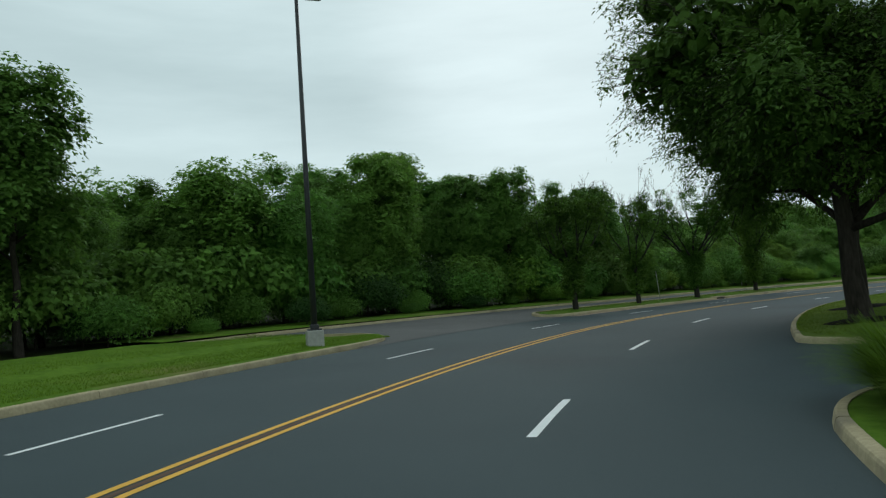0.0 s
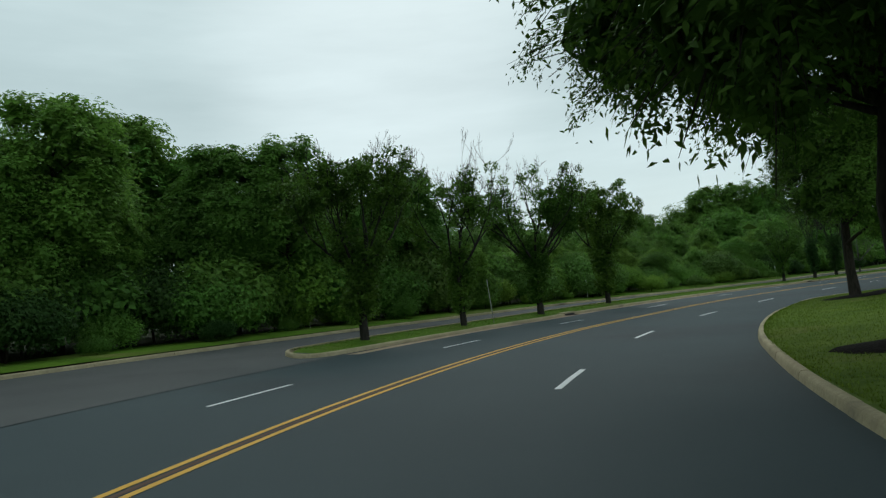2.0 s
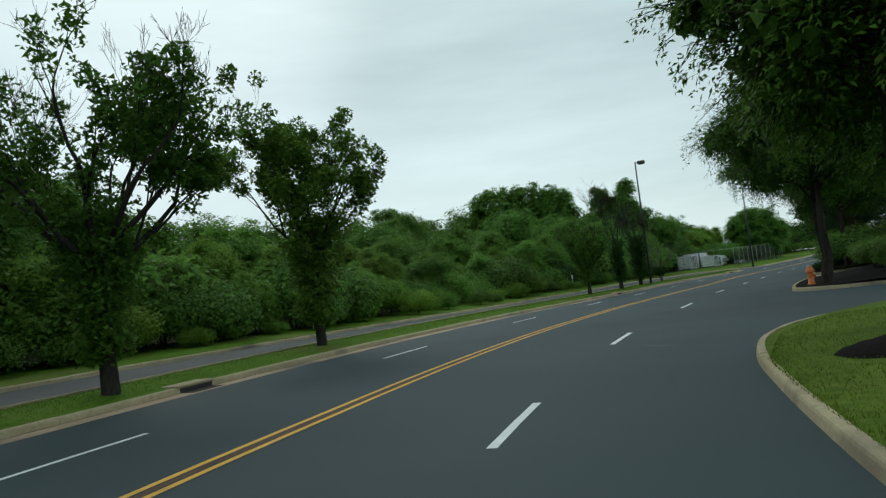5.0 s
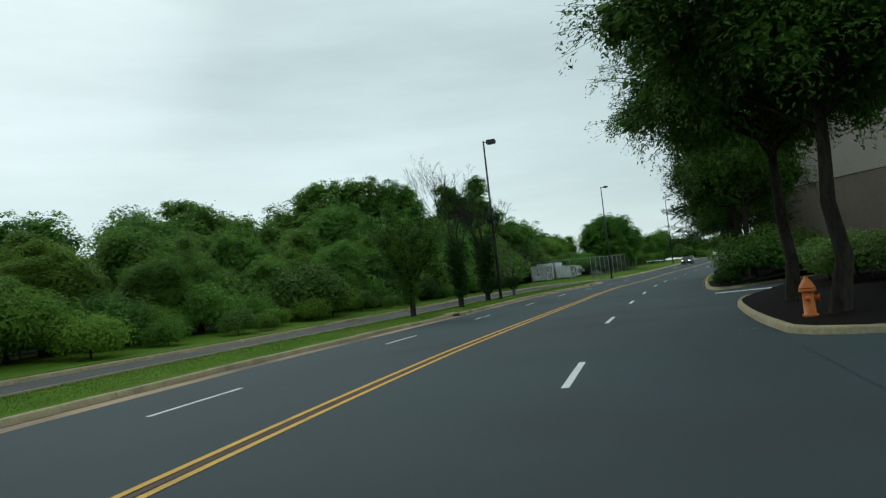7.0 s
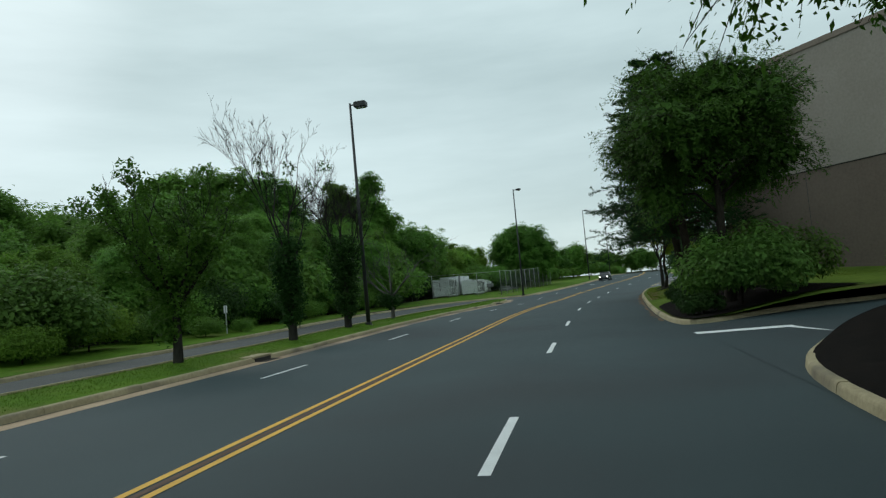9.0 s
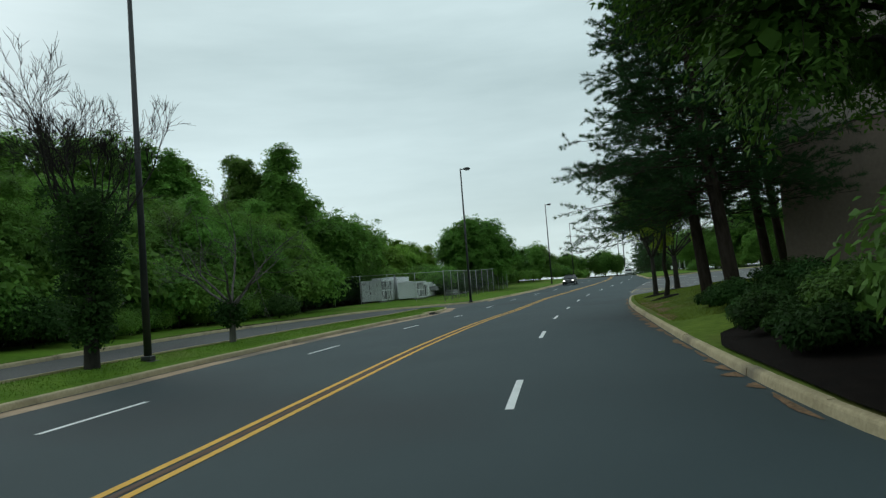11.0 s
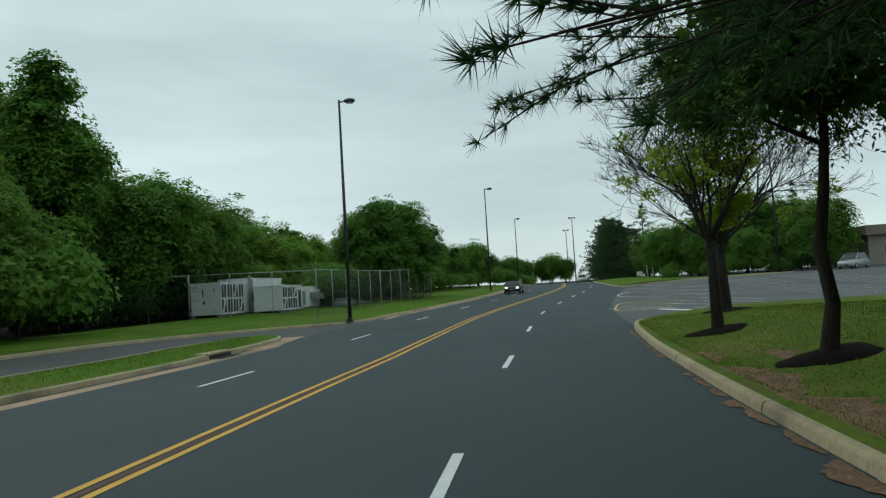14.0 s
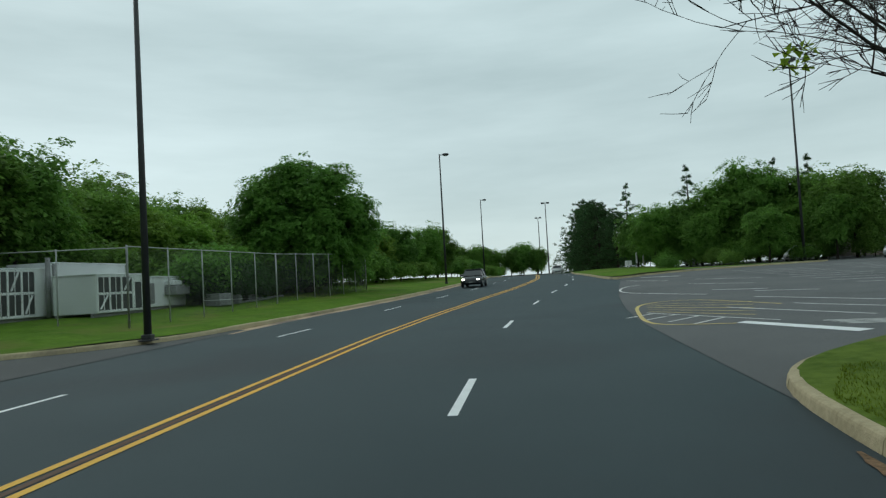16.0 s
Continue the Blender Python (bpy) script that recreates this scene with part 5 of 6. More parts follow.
def lamp(x, y, z, height, label, turn=0.0, block=0.0, heads=1, kind="box", scale=1.0):
    e = thing("street_lamp", (x, y, z), label, "street lamp", "street lamps", turn)
    if block:
        part("footing", Shape().box(-0.29, -0.29, -0.25, 0.29, 0.29, block, 0.025).make("footing", PALE_CONCRETE), e, "pale square concrete footing")
    base = Shape().box(-0.24, -0.24, block, 0.24, 0.24, block + 0.05, 0.01)
    base.box(-0.15, -0.15, block + 0.05, 0.15, 0.15, block + 0.2, 0.02)
    part("base_plate", base.make("base_plate", POLE_PAINT), e)
    part("pole", Shape().tube([(0, 0, block + 0.05), (0, 0, height * 0.5), (0, 0, height)], [0.115 * scale, 0.09 * scale, 0.062 * scale], 10).make("pole", POLE_PAINT, True), e, "tapered dark steel pole")
    for i in range(heads):
        g = 1 if i == 0 else -1
        part("arm", Shape().tube([(0, 0, height - 0.12), (0.3 * g, 0, height - 0.1)], [0.04, 0.04], 6).make("arm", POLE_PAINT), e)
        if kind == "box":
            sh = Shape().box(min(0.25 * g, 0.95 * g), -0.24, height - 0.32, max(0.25 * g, 0.95 * g), 0.24, height + 0.02, 0.05)
        else:
            sh = Shape().tube([(0.25 * g, 0, height - 0.08), (0.36 * g, 0, height - 0.08), (0.6 * g, 0, height - 0.08), (0.85 * g, 0, height - 0.08), (0.95 * g, 0, height - 0.08)], [0.04, 0.11, 0.15, 0.12, 0.03], 10)
        hd = part("lamp_head", sh.make("lamp_head", POLE_PAINT, kind != "box"), e)
        part("lens", Shape().box(min(0.36 * g, 0.86 * g), -0.17, height - 0.335, max(0.36 * g, 0.86 * g), 0.17, height - 0.318).make("lens", LENS) if kind == "box" else
             Shape().box(min(0.45 * g, 0.8 * g), -0.08, height - 0.24, max(0.45 * g, 0.8 * g), 0.08, height - 0.2).make("lens", LENS), hd)
    return e


LX, LY = (float(v) for v in at(20.75, 7.45))
lamp(LX, LY, z_soft(LX, LY) - 0.1, 12.9, "tall dark street lamp on a concrete block in the lawn", 20, 0.62)
lamp(67.42, 86.25, z_soft(67.4, 86.25) - 0.06, 12.35, "tall dark street lamp with a box head on the grass strip", -60)
lamp(109.1, 106.1, z_soft(109.1, 106.1) - 0.06, 12.85, "tall dark street lamp with a rounded head by the verge", -58, kind="round")
lamp(153.1, 122.9, z_soft(153.1, 122.9) - 0.06, 12.95, "tall dark street lamp with a rounded head by the verge", -62, kind="round")
lamp(190.8, 139.3, z_soft(190.8, 139.3) - 0.06, 12.4, "distant dark street lamp", -62, kind="round")
lamp(243.3, 151.0, -0.5, 18.2, "distant two-headed street lamp", 110, heads=2, scale=1.4)
lamp(274.6, 167.0, -0.8, 18.0, "distant two-headed street lamp", 110, heads=2, scale=1.5)
lamp(171.4, 92.9, z_paved(171.4, 92.9), 20.0, "very tall dark lamp mast in the parking lot", 30, heads=2, scale=1.2)

# ---- the fenced yard with its machines ----
YARD = radians(23.5)  # the yard's long axis


def yard(u, v):
    """Metres along and to the left of the yard's axis, from its road-side corner."""
    x, y = 112.1, 111.7
    return x + u * math.cos(YARD) - v * math.sin(YARD), y + u * math.sin(YARD) + v * math.cos(YARD)


def fence_run(points, height, label):
    e = tagged(new("wire_fence"), label, "fence", "yard fences")
    wires = Shape()
    post_me = {}
    for (a, b) in zip(points[:-1], points[1:]):
        a, b = np.array(a), np.array(b)
        L = float(np.linalg.norm(b - a))
        n = max(1, round(L / 2.9))
        za, zb = z_soft(*a) - 0.02, z_soft(*b) - 0.02
        for i in range(n + 1):
            if i == n and tuple(b) != tuple(points[-1]):
                continue
            p = a + (b - a) * i / n
            r0 = 0.045 if i in (0, n) else 0.032
            zz = za + (zb - za) * i / n
            po = part("post", Shape().tube([(p[0], p[1], zz - 0.3), (p[0], p[1], zz + height + 0.03), (p[0], p[1], zz + height + 0.06)], [r0, r0, 0.01], 8).make("post", GALVANISED, True), e)
        part("rail", Shape().tube([(a[0], a[1], za + height), (b[0], b[1], zb + height)], [0.024, 0.024], 6).make("rail", GALVANISED, True), e)
        gap, H = 0.13, height - 0.06
        w = b - a
        for i in range(-int(H / gap), int(L / gap) + 1):
            for g in (1, -1):
                u0, u1, h0, h1 = i * gap, i * gap + H, 0.05, H
                if u0 < 0:
                    h0, u0 = 0.05 - u0, 0.0
                if u1 > L:
                    h1, u1 = H - (u1 - L), L
                if h1 - h0 < 0.05:
                    continue
                if g < 0:
                    u0, u1 = L - u0, L - u1
                p, q = a + w * u0 / L, a + w * u1 / L
                wires.tube([(p[0], p[1], za + (zb - za) * u0 / L + h0), (q[0], q[1], za + (zb - za) * u1 / L + h1)], [0.0035, 0.0035], 3, False)
    part("wire_mesh", wires.make("wire_mesh", WIRE), e, "grey chain-link wire")


# a hedge of wild growth behind the yard and on along the verge
for k in range(22):
    x, y = yard(-6 + 3.4 * k, 16.5 + 1.5 * math.sin(k * 2.1))
    plant("thicket", THICKET, x, y, z_soft(x, y) - 0.1, "dense green thicket behind the fenced yard", "thicket", "thickets", (k * 77) % 360, 0.85 + 0.3 * ((k * 7) % 5) / 5, ("stem", "foliage"))
for k in range(24):
    x, y = (float(q) for q in at(178 + 5.2 * k, 15.5 + 1.5 * math.sin(k * 1.7)))
    plant("thicket", THICKET, x, y, z_soft(x, y) - 0.1, "leafy green thicket along the far verge", "thicket", "thickets", (k * 91) % 360, 0.8 + 0.35 * ((k * 3) % 5) / 5, ("stem", "foliage"))

# Dark-leaved shrubs: the shade behind fence and machines is in their colour.
for k in range(26):
    x, y = yard(13.5 + 0.82 * k, 3.4 + 2.6 * ((k * 5) % 4) / 3 + 0.02 * k)
    plant("yard_growth", UNDER[4], x, y, z_soft(x, y) - 0.05, "dark shrub behind the wire fence, shade put in its leaf colour", "shrub", "growth within the yard", (k * 53) % 360, 0.95 + 0.35 * ((k * 7) % 5) / 5, ("stem", "foliage"))
for k in range(16):
    x, y = yard(-14 + 1.5 * k, 12.4 + 3.0 * ((k * 3) % 4) / 3)
    plant("yard_growth", UNDER[4], x, y, z_soft(x, y) - 0.05, "dark shrub behind the old machines, shade put in its leaf colour", "shrub", "growth within the yard", (k * 53) % 360, 1.1 + 0.4 * ((k * 7) % 5) / 5, ("stem", "foliage"))
for k in range(44):
    x, y = (float(q) for q in at(-34 + 6.2 * k, 58 + 5 * math.sin(k * 1.9)))
    plant("thicket", THICKET, x, y, z_soft(x, y) - 0.3, "dense dark thicket deep in the wood", "thicket", "thickets", (k * 83) % 360, 1.7, ("stem", "foliage"))
for k in range(18):
    x, y = 196 + 1.4 * k, 78 + 3.0 * k
    plant("thicket", THICKET, x, y, z_paved(x, y) - 0.2, "dense dark thicket beyond the parking lot", "thicket", "thickets", (k * 47) % 360, 1.0 + 0.2 * (k % 3), ("stem", "foliage"))
fence_run([yard(-1.5, 24.0), yard(0.6, 9.6), yard(0, 0)], 3.0, "tall galvanised chain-link fence across the yard's end")
fence_run([yard(0, 0), yard(14, -0.2), yard(32.0, -0.7)], 3.05, "tall galvanised chain-link fence along the verge")
fence_run([yard(32.0, -0.7), yard(33.5, 12)], 3.05, "tall galvanised chain-link fence at the yard's far end")


def machine(u, v, long, deep, high, label, turn=0.0, rows=2, cols=0, face0=0.1, face1=0.9, vents=True, name="air_handling_unit"):
    """A sheet-metal unit on skids: a frame with dark openings, doors and small fittings."""
    x, y = yard(u, v)
    z = z_soft(x, y)
    e = thing(name, (x, y, z), label, "air handling unit", "old air handling units", math.degrees(YARD) + turn)
    part("body", Shape().box(0, 0.0, 0.18, long, deep, high, 0.02).make("body", UNIT_WHITE), e, "white sheet-metal body")
    part("roof_cap", Shape().box(-0.04, -0.04, high, long + 0.04, deep + 0.04, high + 0.07, 0.015).make("roof_cap", UNIT_WHITE), e)
    for k in (0.12, deep - 0.28):
        part("skid", Shape().box(-0.05, k, 0, long + 0.05, k + 0.16, 0.18).make("skid", UNIT_GREY), e, "grey steel skid")
    if cols:
        a, b = face0 * long, face1 * long
        w, h = (b - a) / cols, (high - 0.3) / rows
        for r_ in range(rows):
            for c in range(cols):
                x0, x1, z0_, z1 = a + c * w + 0.07, a + (c + 1) * w - 0.07, 0.26 + r_ * h + 0.06, 0.26 + (r_ + 1) * h - 0.06
                # Plate on the closed body; its dark colour is the bay's inner shade.
                op = part("opening", Shape().box(x0, -0.012, z0_, x1, 0.03, z1).make("opening", BAY_SHADE_AND_TRIM), e, "dark plate for the shade inside an open bay")
                part("bar", Shape().box((x0 + x1) / 2 - 0.02, -0.03, z0_, (x0 + x1) / 2 + 0.02, -0.008, z1).make("bar", UNIT_WHITE), op)
                if (r_ + c) % 3 == 0:
                    part("loose_panel", Shape().tube([(x0 + 0.1, -0.04, z0_ + 0.05), (x1 - 0.15, -0.05, z1 - 0.03)], [0.05, 0.05], 4).make("loose_panel", UNIT_WHITE), op)
        for c in range(cols + 1):
            part("mullion", Shape().box(a + c * w - 0.05, -0.035, 0.2, a + c * w + 0.05, 0.02, high).make("mullion", UNIT_WHITE), e)
        for r_ in range(rows + 1):
            part("transom", Shape().box(a, -0.034, 0.2 + r_ * h, b, 0.018, 0.29 + r_ * h).make("transom", UNIT_WHITE), e)
    return e


m1 = machine(0.6, 7.2, 5.2, 2.3, 2.35, "old white air handling unit with open bays in the yard", 0, 2, 4, 0.0, 0.62)
for yy, zz, w, h in ((0.45, 1.75, 0.05, 0.3), (1.3, 1.45, 0.07, 0.5), (1.2, 0.95, 0.16, 0.22), (1.95, 1.9, 0.1, 0.06), (2.2, 0.5, 0.06, 0.16), (0.6, 0.45, 0.07, 0.1), (1.6, 1.2, 0.32, 0.035), (1.7, 2.1, 0.45, 0.05)):
    part("fitting", Shape().box(-0.03, yy, zz, 0.01, yy + w, zz + h).make("fitting", BAY_SHADE_AND_TRIM), m1, "small dark fitting")
part("pipe", Shape().tube([(3.75, -0.25, 0.1), (3.75, -0.25, 2.9)], [0.11, 0.11], 10).make("pipe", UNIT_GREY, True), m1, "grey upright pipe")
part("pipe", Shape().tube([(4.2, -0.2, 0.9), (4.2, -0.2, 2.6)], [0.07, 0.07], 8).make("pipe", UNIT_GREY, True), m1, "grey upright pipe")
m2 = machine(5.6, 7.6, 5.6, 2.6, 2.6, "long white air handling unit in the yard", 0)
part("hood", Shape().box(3.6, -0.7, 1.9, 4.9, 0.0, 2.1, 0.03).make("hood", UNIT_WHITE), m2, "white rain hood")
part("hood", Shape().box(1.2, -0.5, 1.3, 2.2, 0.0, 1.5, 0.03).make("hood", UNIT_WHITE), m2, "white rain hood")
m3 = machine(4.2, 4.4, 3.7, 2.2, 1.95, "low white air handling unit with six open bays", 0, 2, 3, 0.02, 0.74)
# Dark plate: the doorway's inner shade as colour.
part("doorway", Shape().box(2.95, -0.02, 0.3, 3.45, 0.03, 1.6).make("doorway", BAY_SHADE_AND_TRIM), m3, "dark plate for the shade inside a doorway")
m4 = machine(8.2, 4.8, 4.4, 2.0, 1.75, "small white air handling unit beside the fence", 0)
part("door", Shape().box(0.7, -0.03, 0.35, 1.25, 0.02, 1.45, 0.01).make("door", UNIT_GREY), m4, "grey access door")
part("hood", Shape().box(2.2, -0.75, 0.75, 3.6, 0.0, 1.25, 0.04).make("hood", UNIT_GREY), m4, "grey intake hood")
part("hood", Shape().box(2.3, -0.5, 1.3, 3.2, 0.0, 1.55, 0.04).make("hood", UNIT_WHITE), m4, "white rain hood")
for u, v, l, w, h, lab in ((12.2, 3.4, 1.3, 0.9, 0.7, "grey metal duct piece lying in the yard"), (14.0, 3.2, 0.9, 0.8, 0.55, "grey metal box lying in the yard"), (16.6, 2.8, 0.7, 0.6, 0.45, "grey metal box lying in the yard")):
    x, y = yard(u, v)
    e = thing("duct_piece", (x, y, z_soft(x, y) - 0.01), lab, "metal scrap", "yard scrap", math.degrees(YARD) + 20 * u)
    part("shell", Shape().box(0, 0, 0, l, w, h, 0.03).make("shell", UNIT_GREY), e)
    part("flange", Shape().box(-0.05, -0.05, h * 0.45, l + 0.05, w + 0.05, h * 0.5, 0.01).make("flange", UNIT_WHITE), e)
for u0, v0, u1, v1 in ((13.5, 2.6, 19.0, 2.4), (17.5, 3.0, 22.0, 2.7)):
    (xa, ya), (xb, yb) = yard(u0, v0), yard(u1, v1)
    tagged(new("scrap_pipe", Shape().tube([(xa, ya, z_soft(xa, ya) + 0.06), (xb, yb, z_soft(xb, yb) + 0.07)], [0.07, 0.07], 8).make("scrap_pipe", UNIT_GREY, True)), "grey metal pipe lying in the yard", "metal scrap", "yard scrap")

# ---- the store building on the right ----


def building():
    u, v = np.array((-0.44, -0.898)), np.array((0.898, -0.44))
    c = np.array((85.7, 73.2))
    e = tagged(new("store_building"), "large windowless store with brown wall and tan upper band", "building")

    def block(name, l0, l1, w0, w1, z_a, z_b, mat, label=""):
        q = [c + u * l0 + v * w0, c + u * l1 + v * w0, c + u * l1 + v * w1, c + u * l0 + v * w1]
        vs = [(*p, z) for z in (z_a, z_b) for p in q]
        part(name, mesh(name, vs, [(0, 3, 2, 1), (4, 5, 6, 7)] + [(i, (i + 1) % 4, 4 + (i + 1) % 4, 4 + i) for i in range(4)], mat), e, label)

    block("lower_wall", 0, 48, 0, 30, -0.6, 5.8, STUCCO_BROWN, "brown stucco wall")
    block("upper_wall", -0.06, 48.06, -0.06, 30.06, 5.85, 12.2, STUCCO_TAN, "tan stucco band")
    block("parapet", -0.12, 48.12, -0.12, 30.12, 12.2, 12.5, ROOF)
    block("reveal", 0.02, 47.98, 0.02, 29.98, 5.8, 5.85, BAY_SHADE_AND_TRIM)
    for l in range(6, 48, 6):
        block("wall_joint", l - 0.012, l + 0.012, -0.004, 0.05, -0.5, 5.79, BAY_SHADE_AND_TRIM)


building()


def low_store():
    e = thing("low_store", (183.0, 84.0, z_paved(183, 84) - 0.2), "low tan store with an overhanging flat roof", "building", turn=-62)
    part("wall", Shape().box(0, 0, 0, 40, 18, 4.0).make("wall", STUCCO_TAN), e)
    part("roof", Shape().box(-0.6, -0.9, 4.0, 40.6, 18.6, 5.3, 0.05).make("roof", ROOF), e, "brown fascia of a flat roof")
    for k in range(8):
        w = part("window", Shape().box(2 + 4.6 * k, -0.04, 0.9, 5 + 4.6 * k, 0.02, 2.6).make("window", CAR_GLASS), e)
        part("frame", Shape().box(1.9 + 4.6 * k, -0.06, 2.6, 5.1 + 4.6 * k, 0.0, 2.72).make("frame", UNIT_GREY), w)


low_store()

# ---- hydrant, signs, drains ----


def hydrant(x, y):
    e = thing("fire_hydrant", (x, y, z_soft(x, y)), "orange fire hydrant standing in the dark mulch", "fire hydrant", turn=200)
    part("barrel", Shape().lathe([(0.16, -0.08), (0.16, 0.03), (0.165, 0.05), (0.125, 0.06), (0.12, 0.5), (0.125, 0.53), (0.17, 0.54), (0.17, 0.6)], 18).make("barrel", HYDRANT, True), e)
    part("bonnet", Shape().lathe([(0.175, 0.6), (0.165, 0.64), (0.12, 0.72), (0.075, 0.80), (0.05, 0.81), (0.045, 0.86), (0.02, 0.865)], 18).make("bonnet", HYDRANT, True), e, "domed orange bonnet")
    for a, l, r in ((0, 0.2, 0.062), (180, 0.2, 0.062), (90, 0.22, 0.08)):
        t = radians(a)
        w = np.array((math.cos(t), math.sin(t), 0))
        o = np.array((0, 0, 0.40))
        part("outlet", Shape().tube([o + w * 0.08, o + w * (l - 0.04), o + w * (l - 0.035), o + w * l], [r * 0.8, r * 0.8, r, r], 10).make("outlet", HYDRANT, True), e, "capped orange outlet")


hx, hy = 46.05, 55.4
hydrant(hx, hy)


def small_sign(x, y, high, wide, tall, face, label, lean=(0, 0), turn=0.0):
    e = thing("road_sign", (x, y, z_soft(x, y)), label, "sign", "small signs", turn)
    e.rotation_euler = (radians(lean[0]), radians(lean[1]), radians(turn))
    part("post", Shape().box(-0.025, -0.02, -0.3, 0.025, 0.02, high).make("post", GALVANISED), e, "thin steel post")
    part("plate", Shape().box(-wide / 2, 0.022, high - tall, wide / 2, 0.03, high, 0.002).make("plate", face), e)
    return e


for s, d, tip, lab in ((51.3, 7.0, (-0.36, -0.72, 2.25), "thin pale pole leaning on the grass strip"), (24.7, 21.6, (0.95, 0.5, 1.6), "thin pale pole leaning over the grass")):
    x, y = (float(v) for v in at(s, d))
    e = thing("stake", (x, y, z_soft(x, y)), lab, "stake", "stakes")
    part("pole", Shape().tube([(-tip[0] * 0.1, -tip[1] * 0.1, -0.2), (tip[0] * 0.5, tip[1] * 0.5, tip[2] * 0.5), tip], [0.024, 0.022, 0.018], 6).make("pole", PALE_CONCRETE, True), e)
for s, d, h in ((73.5, 14.9, 1.6), (112.0, 14.9, 1.5)):
    x, y = (float(v) for v in at(s, d))
    small_sign(x, y, h, 0.18, 0.4, SIGN_WHITE, "small white marker on a post before the woods", turn=-20)
small_sign(177.6, 112.2, 0.95, 0.8, 0.6, SIGN_WHITE, "low white sign on the lawn", turn=-70)
small_sign(180.4, 112.0, 1.9, 0.2, 1.3, SIGN_WHITE, "narrow white marker board on the lawn", turn=-70)
small_sign(181.2, 111.4, 1.8, 0.2, 1.3, SIGN_WHITE, "narrow white marker board on the lawn", turn=-70)
small_sign(167.5, 128.0, 0.8, 0.6, 0.45, SIGN_WHITE, "low white sign by the kerb", turn=-70)


def inlet(s, d, length, side):
    """A storm drain: a concrete throat in the kerb with a dark slot."""
    x, y = (float(v) for v in at(s, d))
    x2, y2 = (float(v) for v in at(s + 1, d))
    e = thing("storm_drain", (x, y, float(z0(s))), "concrete storm drain inlet with a dark slot in the kerb", "storm drain", "storm drains", math.degrees(math.atan2(y2 - y, x2 - x)))
    part("lid", Shape().box(-length / 2, min(0, side * 0.55), 0.13, length / 2, max(0, side * 0.55), 0.2, 0.015).make("lid", CONCRETE), e)
    # Solid plate in the kerb face, dark to give the open throat's shade.
    part("slot", Shape().box(-length / 2 + 0.1, min(-side * 0.012, side * 0.02), 0.015, length / 2 - 0.1, max(-side * 0.012, side * 0.02), 0.12).make("slot", IRON), e, "dark plate for the shade inside the slot")
    g = part("grate", Shape().box(-length / 2 + 0.12, min(-side * 0.42, -side * 0.04), 0.006, length / 2 - 0.12, max(-side * 0.42, -side * 0.04), 0.014).make("grate", IRON), e, "rusty iron grate")
    for k in range(6):
        xx = -length / 2 + 0.18 + k * (length - 0.36) / 5
        part("bar", Shape().box(xx - 0.02, min(-side * 0.40, -side * 0.06), 0.014, xx + 0.02, max(-side * 0.40, -side * 0.06), 0.022).make("bar", IRON), g)


inlet(58.2, 6.32, 1.3, 1)
inlet(99.8, 6.33, 1.3, 1)
inlet(143.5, 6.4, 1.6, 1)

# ---- painted lines by the driveways and in the lot ----
lot = bpy.data.objects["parking_lot"]
drive = bpy.data.objects["driveway.001"]
patch("stop_bar", [(97.9, -7.2), (98.5, -7.2), (98.2, -9.6), (97.6, -9.6)], WHITE_PAINT, drive)
patch("stop_bar", [(95.8, -9.9), (96.4, -9.7), (98.0, -9.3), (97.6, -9.6)], WHITE_PAINT, drive)
patch("stop_bar", [(158.3, -9.53), (158.65, -9.85), (155.25, -11.37), (154.95, -10.95)], WHITE_PAINT, lot)
edge = rounded([(158.2, -9.5), (158.6, -8.5), (159.1, -7.75), (160.5, -7.6), (163, -7.8), (166.3, -8.1), (168.3, -8.8), (168.8, -10.4), (167, -11.4), (163.9, -12.4)])
for a, b in zip(edge[:-1], edge[1:]):
    line("hatch_edge", a, b, 0.13, OLD_YELLOW, lot)
line("hatch_line", (163.5, -8.1), (158.4, -10.6), 0.1, OLD_PAINT, lot)
for k in range(4):
    line("hatch_bar", (158.7 + 1.05 * k, -8.6 + 0.45 * k), (160.2 + 0.95 * k, -9.75 + 0.5 * k), 0.1, OLD_PAINT, lot)
for k in range(5):
    line("hatch_bar", (164.0 + 0.9 * k, -8.25 - 0.1 * k), (160.4 + 1.3 * k, -10.6 - 0.35 * k), 0.1, OLD_YELLOW, lot)
edge = rounded([(171.5, -11.8), (174, -10.4), (176.6, -8.9), (179, -8.8), (182.5, -9.4), (184, -10.6)])
for a, b in zip(edge[:-1], edge[1:]):
    line("bay_edge", a, b, 0.14, OLD_PAINT, lot)
for a, b, w in (((190.9, -10.5), (186.9, -12.7), 0.16), ((195.2, -12.1), (193.1, -14.6), 0.45), ((174.6, -12.7), (173.2, -14.8), 0.2), ((172.0, -13.9), (170.4, -16.0), 0.2), ((168.2, -12.8), (162.4, -15.8), 0.13), ((163.9, -12.8), (159.4, -14.9), 0.13), ((163.8, -10.7), (158.6, -12.9), 0.13), ((181.5, -13.0), (178.4, -15.8), 0.14), ((187.0, -14.5), (183.5, -17.6), 0.14)):
    line("bay_line", a, b, w, OLD_PAINT, lot)
for k in range(4):
    line("worn_lettering", (157.6 - 0.32 * k, -11.3 - 0.05 * k), (157.2 - 0.3 * k, -12.6), 0.13, OLD_PAINT, lot)
